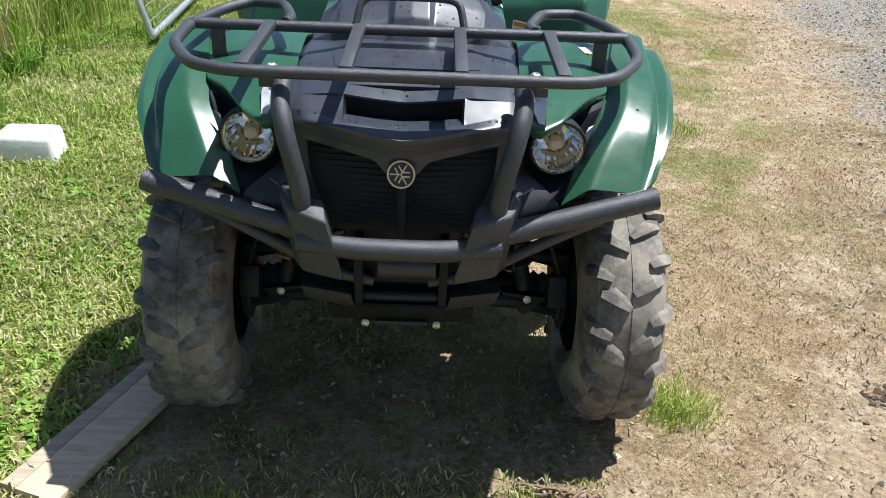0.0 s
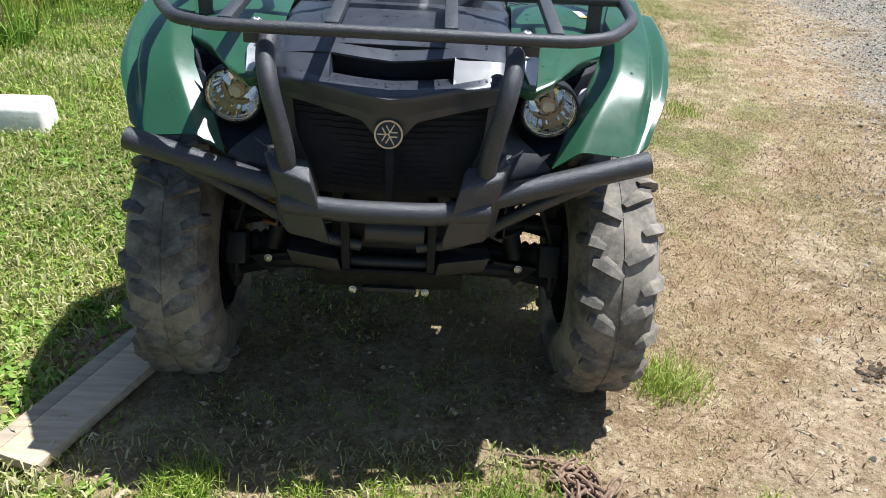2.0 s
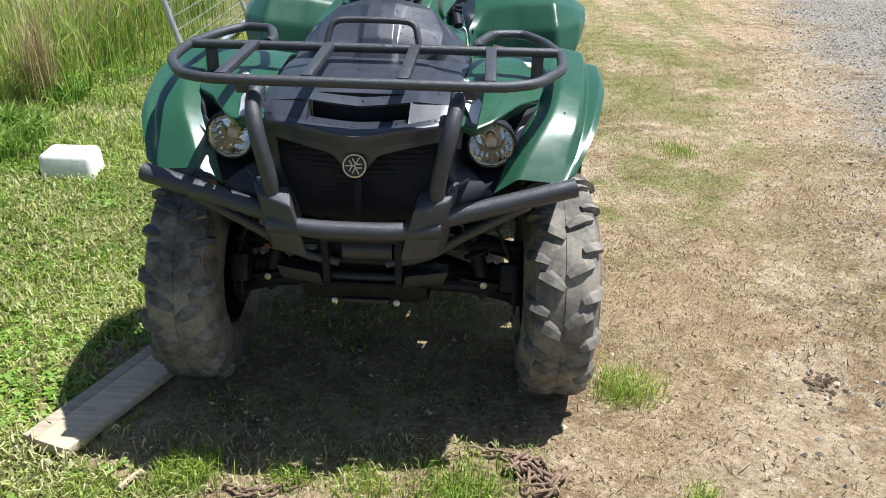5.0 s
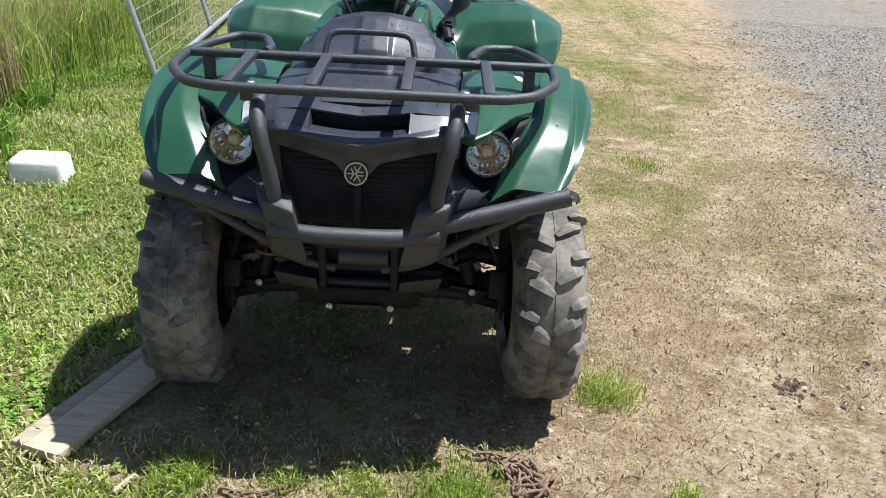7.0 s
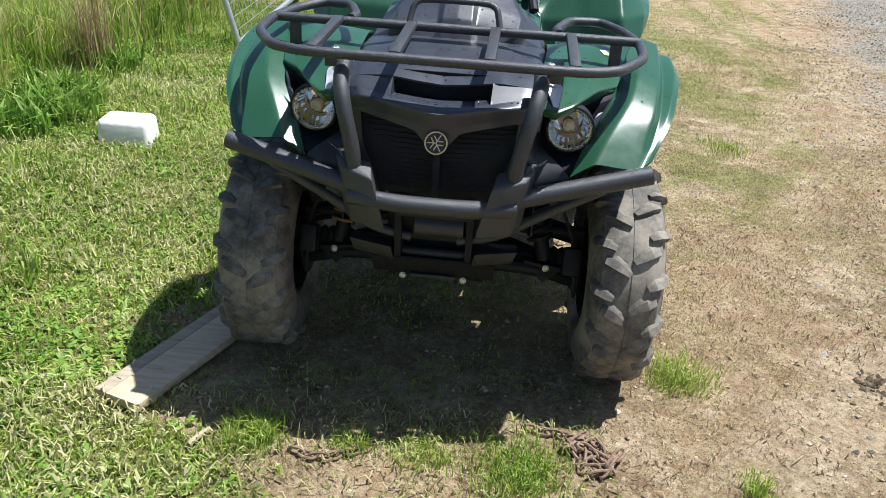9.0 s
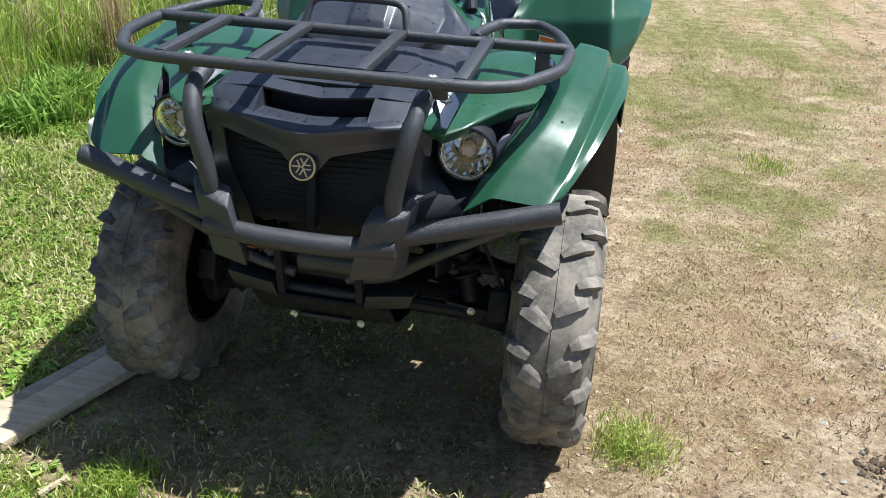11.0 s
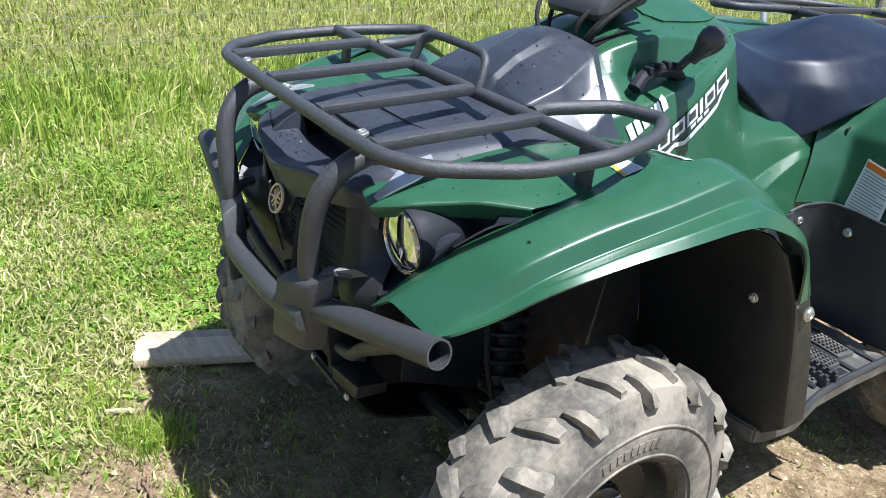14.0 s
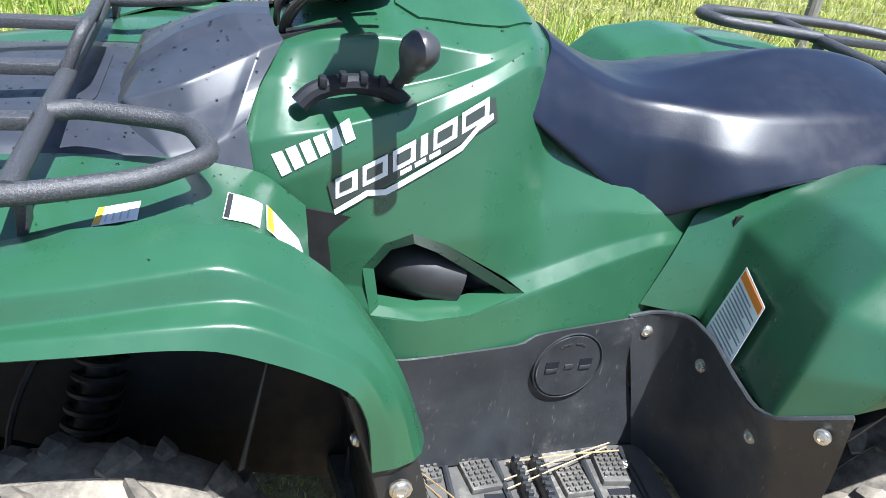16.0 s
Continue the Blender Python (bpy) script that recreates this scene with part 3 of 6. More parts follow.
HOLE = [(2.418, 0.757), (2.440, 0.790), (2.474, 0.800), (2.510, 0.786), (2.632, 0.716), (2.560, 0.704), (2.490, 0.700), (2.428, 0.706)]
RIM_LINE = [(2.398, 0.766), (2.426, 0.808), (2.466, 0.824), (2.520, 0.806), (2.660, 0.722), (2.566, 0.699), (2.488, 0.694), (2.414, 0.697)]
from mathutils.bvhtree import BVHTree
side_tree = BVHTree.FromBMesh(side_bm)


def on_side(y, z, lift=0.0):
    """The place on the left side panel that (y, z) meets from outside."""
    at, nor, _, _ = side_tree.ray_cast(Vector((1.0, y, z)), Vector((-1, 0, 0)))
    nor = nor if nor.x > 0 else -nor
    return at + nor * lift


rim_bm = bmesh.new()
outer = [rim_bm.verts.new(on_side(y, z, 0.001)) for y, z in RIM_LINE]
inner = [rim_bm.verts.new(on_side(y, z) - Vector((0.016, 0, 0))) for y, z in HOLE]
deep = [rim_bm.verts.new(v.co - Vector((0.03, 0, 0))) for v in inner]
for k in range(8):
    n = (k + 1) % 8
    rim_bm.faces.new((outer[k], outer[n], inner[n], inner[k]))
    rim_bm.faces.new((inner[k], inner[n], deep[n], deep[k]))
cut_hole(side_bm, RIM_LINE)
bmesh.ops.recalc_face_normals(side_bm, faces=side_bm.faces)
bmesh.ops.solidify(side_bm, geom=side_bm.faces[:], thickness=0.004)
panel_tree = BVHTree.FromBMesh(side_bm)
body_panel = part("side_panel", side_bm, GREEN, bike, "dark green tank cover and side panels with a vent opening")

# thin lid on the tank cover, behind the handlebar
lid_bm = bmesh.new()
grid = []
for i in range(15):
    y = 2.44 + 0.215 * i / 14
    half = 0.085 - 0.030 * max(0.0, (y - 2.60) / 0.06) ** 2 - 0.030 * max(0.0, (2.47 - y) / 0.03)
    line = []
    for j in range(9):
        at, _, _, _ = panel_tree.ray_cast(Vector((half * (j / 4 - 1), y, 2.0)), Vector((0, 0, -1)))
        line.append(lid_bm.verts.new(at + Vector((0, 0, 0.0045))))
    grid.append(line)
for a, b in zip(grid, grid[1:]):
    for j in range(8):
        lid_bm.faces.new((a[j], a[j + 1], b[j + 1], b[j]))
bmesh.ops.recalc_face_normals(lid_bm, faces=lid_bm.faces)
bmesh.ops.solidify(lid_bm, geom=lid_bm.faces[:], thickness=0.004)
part("tank_lid", lid_bm, GREEN, body_panel)

# engine seen through the vent, and a dark keel that fills the frame
part("vent_rim", rim_bm, GREEN, body_panel, "", 20)
part("engine_cover", tube([(0.10, 2.40, 0.735), (0.20, 2.49, 0.735), (0.205, 2.56, 0.720)], 0.045, n=20), BLACK, bike)
part("air_pipe", tube([(0.10, 2.56, 0.70), (0.185, 2.60, 0.715), (0.19, 2.68, 0.70)], 0.028, n=16), KNOB, bike)
part("engine_block", box((0.24, 0.55, 0.40), pose(0, 2.55, 0.56), 0.03), DARK, bike)
part("front_frame", hull([(x, y, z) for x in (-0.13, 0.13) for y, z in ((1.80, 0.40), (1.80, 0.72), (2.30, 0.75), (2.30, 0.34))], 0.02), DARK, bike)
part("rear_frame", box((0.26, 0.70, 0.30), pose(0, 3.22, 0.56), 0.03), DARK, bike)
part("front_axle", tube([(-0.40, FRONT, 0.335), (0.40, FRONT, 0.335)], 0.02), DARK, bike)
part("rear_axle", tube([(-0.40, REAR, 0.342), (0.40, REAR, 0.342)], 0.028), DARK, bike)
part("belly_plate", sheet([[(-0.16, y, z), (0.16, y, z)] for y, z in ((1.74, 0.44), (1.80, 0.36), (2.0, 0.31), (3.3, 0.30))], 0.3, 2, 0.3, 3, 0.006), DARK, bike)

# seat
SEAT_ROWS = mirror_rows([
    [(0.0, 2.693, 1.080), (0.045, 2.691, 1.076), (0.085, 2.686, 1.064), (0.132, 2.660, 1.022), (0.164, 2.645, 0.978), (0.140, 2.660, 0.956)],
    [(0.0, 2.758, 1.043), (0.055, 2.758, 1.039), (0.098, 2.756, 1.024), (0.142, 2.740, 0.978), (0.166, 2.726, 0.922), (0.140, 2.735, 0.904)],
    [(0.0, 2.838, 1.012), (0.066, 2.838, 1.010), (0.108, 2.836, 1.000), (0.142, 2.824, 0.942), (0.162, 2.816, 0.862), (0.142, 2.820, 0.848)],
    [(0.0, 2.913, 1.012), (0.072, 2.908, 1.008), (0.114, 2.902, 1.000), (0.148, 2.896, 0.944), (0.168, 2.888, 0.812), (0.148, 2.892, 0.802)],
    [(0.0, 3.023, 1.045), (0.085, 3.018, 1.024), (0.160, 2.995, 1.006), (0.208, 2.974, 0.946), (0.234, 2.967, 0.884), (0.200, 2.972, 0.872)],
    [(0.0, 3.138, 1.083), (0.090, 3.138, 1.052), (0.174, 3.122, 1.016), (0.220, 3.100, 0.956), (0.241, 3.093, 0.926), (0.208, 3.098, 0.912)],
    [(0.0, 3.258, 1.087), (0.090, 3.258, 1.060), (0.174, 3.242, 1.025), (0.214, 3.228, 0.976), (0.237, 3.217, 0.953), (0.206, 3.220, 0.940)],
    [(0.0, 3.385, 1.062), (0.090, 3.375, 1.052), (0.148, 3.355, 1.032), (0.192, 3.335, 1.008), (0.210, 3.320, 0.980), (0.185, 3.305, 0.962)],
    [(0.0, 3.400, 1.000), (0.085, 3.392, 1.000), (0.140, 3.370, 0.995), (0.180, 3.345, 0.985), (0.192, 3.332, 0.972), (0.170, 3.320, 0.955)],
])
part("seat", sheet(SEAT_ROWS, 0.21, 5, 0.46, 6, 0.006), SEAT, bike, "padded black vinyl seat with soft sheen", 60)

# hood, air scoop and cowl in front of the handlebar
rows = mirror_rows([
    [(0.0, 1.692, 0.748), (0.030, 1.686, 0.772), (0.052, 1.682, 0.800), (0.120, 1.692, 0.816), (0.185, 1.714, 0.826), (0.235, 1.745, 0.800)],
    [(0.0, 1.676, 0.806), (0.030, 1.676, 0.812), (0.055, 1.678, 0.820), (0.122, 1.690, 0.832), (0.188, 1.714, 0.836), (0.238, 1.746, 0.818)],
    [(0.0, 1.657, 0.845), (0.030, 1.660, 0.848), (0.060, 1.665, 0.852), (0.125, 1.679, 0.862), (0.192, 1.706, 0.862), (0.240, 1.740, 0.845)],
    [(0.0, 1.682, 0.853), (0.030, 1.684, 0.855), (0.060, 1.688, 0.858), (0.118, 1.702, 0.863), (0.200, 1.728, 0.876), (0.245, 1.755, 0.870)],
])
part("nose", sheet(rows, 0.16, 3, 0.12, 3, 0.005), HOOD, bike, "dark grey plastic nose above the grille")
rows = mirror_rows([
    [(0.0, 1.764, 0.889), (0.060, 1.762, 0.895), (0.112, 1.760, 0.902), (0.135, 1.757, 0.905), (0.205, 1.765, 0.898), (0.250, 1.780, 0.880)],
    [(0.0, 1.830, 0.918), (0.060, 1.830, 0.919), (0.112, 1.828, 0.921), (0.140, 1.825, 0.920), (0.210, 1.825, 0.913), (0.252, 1.830, 0.890)],
    [(0.0, 1.960, 0.938), (0.060, 1.960, 0.938), (0.112, 1.960, 0.938), (0.150, 1.960, 0.934), (0.222, 1.960, 0.922), (0.258, 1.960, 0.895)],
    [(0.0, 2.050, 0.942), (0.060, 2.050, 0.942), (0.112, 2.050, 0.942), (0.160, 2.050, 0.937), (0.235, 2.050, 0.922), (0.262, 2.050, 0.898)],
    [(0.0, 2.180, 0.942), (0.060, 2.180, 0.942), (0.112, 2.180, 0.942), (0.170, 2.170, 0.932), (0.240, 2.150, 0.915), (0.262, 2.150, 0.890)],
])
part("hood", sheet(rows, 0.14, 3, 0.2, 3, 0.005), HOOD, bike, "dark grey plastic hood with water drops")
for s in (1, -1):
    cheek = [[(0.117, 1.703, 0.863), (0.200, 1.729, 0.877), (0.246, 1.756, 0.871)], [(0.118, 1.733, 0.886), (0.203, 1.747, 0.889), (0.249, 1.768, 0.876)], [(0.119, 1.760, 0.903), (0.205, 1.766, 0.899), (0.250, 1.780, 0.881)]]
    part("cheek", sheet(flip(cheek, s), 0.2, 3, 0.25, 3, 0.005), HOOD, bike)
    part("scoop_wall", sheet(flip([[(0.118, 1.703, 0.864), (0.117, 1.706, 0.850)], [(0.119, 1.761, 0.904), (0.112, 1.770, 0.850)]], s), 0.2, 1, 0.2, 1, 0.004), HOOD, bike)
part("scoop_floor", sheet(mirror_rows([[(0.0, 1.683, 0.8535), (0.06, 1.689, 0.8585), (0.117, 1.703, 0.8635)], [(0.0, 1.742, 0.858), (0.06, 1.745, 0.861), (0.117, 1.752, 0.866)], [(0.0, 1.752, 0.846), (0.06, 1.755, 0.848), (0.117, 1.762, 0.850)], [(0.0, 1.84, 0.846), (0.06, 1.84, 0.848), (0.110, 1.84, 0.850)]]), 0.2, 2, 0.12, 2, 0.004), HOOD, bike)
part("scoop_back", sheet([[(-0.118, 1.800, 0.912), (0.118, 1.800, 0.912)], [(-0.118, 1.805, 0.840), (0.118, 1.805, 0.840)]], 0.2, 1, 0.2, 1, 0.004), PITCH, bike)
# service lid on the hood
part("hood_lid", sheet(mirror_rows([[(0.0, 1.870, 0.9290), (0.10, 1.870, 0.9290), (0.150, 1.885, 0.9270)], [(0.0, 1.955, 0.9405), (0.10, 1.955, 0.9405), (0.165, 1.960, 0.9350)], [(0.0, 2.030, 0.9440), (0.10, 2.030, 0.9440), (0.130, 2.020, 0.9425)]]), 0.2, 2, 0.2, 2, 0.004), HOOD, bike)

rows = mirror_rows([
    [(0.0, 2.050, 0.936), (0.040, 2.050, 0.936), (0.060, 2.050, 0.934), (0.120, 2.055, 0.932), (0.180, 2.072, 0.922), (0.235, 2.112, 0.902), (0.262, 2.128, 0.876)],
    [(0.0, 2.080, 0.990), (0.040, 2.082, 0.988), (0.052, 2.086, 0.978), (0.165, 2.069, 0.965), (0.186, 2.100, 0.946), (0.232, 2.130, 0.920), (0.260, 2.145, 0.888)],
    [(0.0, 2.130, 1.026), (0.038, 2.131, 1.024), (0.054, 2.134, 1.014), (0.171, 2.145, 0.996), (0.188, 2.156, 0.961), (0.230, 2.168, 0.926), (0.256, 2.175, 0.887)],
    [(0.0, 2.195, 1.056), (0.036, 2.197, 1.055), (0.060, 2.204, 1.046), (0.141, 2.228, 1.031), (0.182, 2.209, 0.984), (0.230, 2.190, 0.937), (0.253, 2.186, 0.887)],
    [(0.0, 2.212, 1.061), (0.036, 2.214, 1.060), (0.066, 2.221, 1.052), (0.134, 2.246, 1.039), (0.180, 2.227, 0.997), (0.224, 2.207, 0.947), (0.252, 2.203, 0.888)],
    [(0.0, 2.262, 1.064), (0.036, 2.262, 1.063), (0.068, 2.266, 1.058), (0.107, 2.278, 1.047), (0.168, 2.246, 1.002), (0.216, 2.228, 0.965), (0.253, 2.242, 0.894)],
])
cowl_bm = sheet(rows, 0.07, 3, 0.10, 3, 0.005)
part("cowl", cowl_bm, HOOD, bike, "dark grey plastic cowl in front of the handlebar")

# grille and its surround
part("grille", sheet([[(-0.22, 1.745, 0.82), (0.22, 1.745, 0.82)], [(-0.20, 1.735, 0.72), (0.20, 1.735, 0.72)], [(-0.15, 1.745, 0.62), (0.15, 1.745, 0.62)]], 0.2, 1, 0.2, 2, 0.006), PITCH, bike)
for k in range(15):
    z = 0.632 + k * 0.0125
    w = 0.13 + (z - 0.64) * 0.45
    for s in (-1, 1):
        wave = [(s * (0.016 + (w - 0.016) * j / 8), 1.728 + 0.008 * (j / 8) ** 2 + (0.002 if j % 2 else 0.0), z + 0.008 * j / 8 + (0.0016 if j % 2 else -0.0016)) for j in range(9)]
        part("grille_slat", tube(wave, 0.0015, n=5, k=0.3, steps=1), PITCH, bike)
part("grille_rib", box((0.020, 0.03, 0.13), pose(0, 1.714, 0.690, -6), 0.006), PITCH, bike)
for s in (1, -1):
    part("grille_cheek", sheet(flip([[(0.185, 1.712, 0.822), (0.222, 1.735, 0.850), (0.236, 1.775, 0.865)], [(0.180, 1.715, 0.745), (0.222, 1.722, 0.750), (0.240, 1.780, 0.755)], [(0.150, 1.720, 0.665), (0.225, 1.702, 0.672), (0.322, 1.695, 0.710)], [(0.14, 1.735, 0.60), (0.20, 1.72, 0.615), (0.30, 1.715, 0.66)]], s), 0.25, 3, 0.25, 3, 0.004), BLACK, bike)


# headlamps in their recessed housings
def headlamp(side):
    c = Vector((side * 0.309, 1.750, 0.812))
    way = Vector((side * 0.05, -1.0, -0.06)).normalized()
    m = facing(c, way) @ Matrix.Diagonal((0.90, 0.90, 0.90, 1.0))
    shell = lathe([(-0.066, 0.014), (-0.060, 0.028), (-0.044, 0.046), (-0.020, 0.059), (0.004, 0.0635), (0.008, 0.0635), (0.009, 0.060), (0.0, 0.0585)], 40, m, caps=False)
    lamp = part("headlamp", shell, PITCH, bike, "round clear headlamp in a black bezel")
    part("reflector", lathe([(-0.060, 0.010), (-0.055, 0.022), (-0.040, 0.040), (-0.018, 0.053), (-0.002, 0.058)], 22, m, caps=False), CHROME, lamp, "bright faceted reflector", 12)
    part("lens_ring", lathe([(-0.004, 0.0580), (0.007, 0.0580), (0.0085, 0.0588), (0.007, 0.0598), (-0.004, 0.0598)], 40, m, closed=True), RING, lamp)
    part("bulb_shield", lathe([(-0.034, 0.0125), (-0.034, 0.0165), (-0.020, 0.0165), (-0.018, 0.0150), (-0.020, 0.0125)], 24, m, closed=True), GOLD, lamp, "bronze bulb shield")
    part("bulb", lathe([(-0.055, 0.010), (-0.030, 0.010), (-0.022, 0.014), (-0.016, 0.012), (-0.013, 0.0)], 16, m), BULB, lamp)
    dome = [(0.002, 0.057)] + [(0.004 + 0.010 * math.cos(a), 0.057 * math.sin(a)) for a in (1.35, 1.1, 0.85, 0.6, 0.35, 0.12)] + [(0.014, 0.0)]
    inner = [(x - 0.002, r * 0.985) for x, r in reversed(dome)]
    lens = part("lens", lathe(dome + inner, 40, m, caps=False), LENS, lamp, "clear domed glass lens", 60)
    lens.visible_shadow = False
    part("lamp_housing", lathe([(0.004, 0.0640), (-0.002, 0.0655), (-0.030, 0.0640), (-0.080, 0.0560), (-0.115, 0.042), (-0.120, 0.0)], 40, m, caps=False), PITCH, lamp, "", 60)
    # dark pocket round the lamp
    pocket = [
        [(0.238, 1.785, 0.862), (0.300, 1.780, 0.856), (0.360, 1.850, 0.866), (0.424, 1.905, 0.870)],
        [(0.236, 1.800, 0.810), (0.300, 1.850, 0.820), (0.370, 1.870, 0.830), (0.402, 1.842, 0.862)],
        [(0.238, 1.790, 0.750), (0.300, 1.805, 0.750), (0.350, 1.800, 0.772), (0.370, 1.780, 0.812)],
        [(0.240, 1.730, 0.712), (0.290, 1.715, 0.718), (0.320, 1.700, 0.718), (0.347, 1.748, 0.778)],
    ]
    part("lamp_pocket", sheet(flip(pocket, side), 0.3, 3, 0.3, 3, 0.003), PITCH, bike)
    part("lamp_fin", hull([(side * x, y, z) for x, y, z in ((0.365, 1.775, 0.835), (0.392, 1.800, 0.850), (0.350, 1.745, 0.765), (0.372, 1.778, 0.800), (0.372, 1.790, 0.845))], 0.002), HOOD, bike)


headlamp(1)
headlamp(-1)

# round badge on the nose: a gold ring with a three-armed mark of plain bars
bm_way = Vector((0, -1, 0.30))
badge_m = facing((0, 1.664, 0.777), bm_way)
badge = part("badge", lathe([(-0.012, 0.026), (0.002, 0.026), (0.003, 0.024), (0.001, 0.022), (0.001, 0.0)], 32, badge_m), BLACK_INK, bike, "round black badge with a gold ring")
ring = lathe([(0.0, 0.0235), (0.004, 0.0238), (0.005, 0.0255), (0.004, 0.0272), (0.0, 0.0275)], 36, badge_m, closed=True)
part("badge_ring", ring, GOLD, badge)
for k in range(3):
    a = radians(90 + 120 * k)
    bar = bmesh.new()
    for off, long, mid in ((0.0, 0.022, 0.011), (-0.0042, 0.014, -0.010), (0.0042, 0.014, -0.010)):
        box((0.003, 0.0026, long), badge_m @ Matrix.Rotation(a, 4, "X") @ Matrix.Translation((0.002, off, mid)), 0.0004, bar)
    part("badge_arm", bar, GOLD, badge)

# bull bar
part("bumper_tube", tube([(-0.20, 1.638, 0.640), (-0.08, 1.625, 0.632), (0.08, 1.625, 0.632), (0.20, 1.638, 0.640)], 0.0225, n=20), COAT, bike, "crinkle-coated black steel bumper tube")
for s in (1, -1):
    part("bumper_arm", tube([(s * 0.18, 1.655, 0.652), (s * 0.508, 1.697, 0.733)], 0.0228, n=24, hollow=0.16), COAT, bike, "open-ended black bumper tube")
    part("bumper_upright", tube([(s * 0.190, 1.648, 0.690), (s * 0.190, 1.640, 0.745), (s * 0.216, 1.640, 0.860), (s * 0.229, 1.680, 0.915), (s * 0.230, 1.740, 0.935)], 0.0185, n=18, k=0.45, steps=5), COAT, bike)
    plate = [(s * x, y, z) for x, y, z in (
        (0.140, 1.606, 0.696), (0.218, 1.627, 0.712), (0.240, 1.668, 0.735), (0.150, 1.655, 0.722),
        (0.106, 1.610, 0.566), (0.192, 1.634, 0.572), (0.214, 1.668, 0.578), (0.120, 1.655, 0.566))]
    part("bumper_plate", hull(plate, 0.005), COAT, bike, "chamfered black bumper bracket")
    part("plate_tab", tube([(s * 0.205, 1.650, 0.700), (s * 0.216, 1.668, 0.730), (s * 0.232, 1.700, 0.725)], 0.012, n=10), COAT, bike)
    part("bumper_stay", tube([(s * 0.400, 1.690, 0.688), (s * 0.250, 1.715, 0.590), (s * 0.160, 1.745, 0.515), (s * 0.06, 1.752, 0.492)], 0.013, n=12, k=0.4), COAT, bike)
    part("skid_wing", hull([(s * x, y, z) for x, y, z in ((0.108, 1.728, 0.468), (0.216, 1.728, 0.486), (0.204, 1.732, 0.450), (0.100, 1.736, 0.430), (0.108, 1.80, 0.468), (0.216, 1.79, 0.480), (0.20, 1.80, 0.445), (0.10, 1.80, 0.430))], 0.003), BLACK, bike)
    part("bumper_bracket", hull([(s * x, y, z) for x, y, z in ((0.225, 1.668, 0.735), (0.262, 1.690, 0.752), (0.262, 1.720, 0.732), (0.225, 1.700, 0.715))], 0.003), ALLOY, bike, "small bright steel bracket")
    plate = [[(0.230, 1.835, 0.917), (0.262, 1.825, 0.911)], [(0.236, 1.780, 0.908), (0.284, 1.785, 0.902)], [(0.254, 1.745, 0.888), (0.278, 1.748, 0.886)], [(0.262, 1.716, 0.872), (0.274, 1.716, 0.870)]]
    part("rack_bracket", sheet(flip(plate, s), 0.2, 1, 0.3, 2, 0.004), ALLOY, bike, "bright alloy rack bracket")
    bolt(bike, (s * 0.256, 1.785, 0.909), (s * 0.25, -0.25, 1.0), 0.010)
# winch bay and tow bar
part("winch_bay", box((0.20, 0.06, 0.14), pose(0, 1.80, 0.545), 0.008), DARK, bike)
for s in (1, -1):
    part("bay_post", hull([(s * x, y, z) for x in (0.082, 0.100) for y, z in ((1.715, 0.600), (1.735, 0.440), (1.80, 0.600), (1.80, 0.440))], 0.003), PITCH, bike)
part("bay_top", box((0.19, 0.020, 0.012), pose(0, 1.715, 0.572), 0.003), DARK, bike)
part("winch_drum", tube([(-0.05, 1.765, 0.525), (0.075, 1.765, 0.525)], 0.030, n=20), KNOB, bike)
part("winch_plate", box((0.085, 0.012, 0.06), pose(0.02, 1.765, 0.535), 0.004), BLACK, bike)
part("tow_bar", tube([(-0.115, 1.80, 0.47), (-0.105, 1.765, 0.445), (0.105, 1.765, 0.445), (0.115, 1.80, 0.47)], 0.014, n=12, k=0.3), BLACK, bike)
part("tow_plate", box((0.12, 0.03, 0.012), pose(0, 1.782, 0.372), 0.003), BLACK, bike)
part("nose_skid", sheet([[(-0.11, 1.775, 0.43), (0.11, 1.775, 0.43)], [(-0.10, 1.785, 0.375), (0.10, 1.785, 0.375)], [(-0.13, 1.86, 0.33), (0.13, 1.86, 0.33)]], 0.2, 1, 0.3, 3, 0.005), DARK, bike)
for s in (1, -1):
    bolt(bike, (s * 0.081, 1.779, 0.364), (0, -1, 0.1), 0.007)
    bolt(bike, (s * 0.110, 1.762, 0.445), (0, -1, 0.1), 0.007)


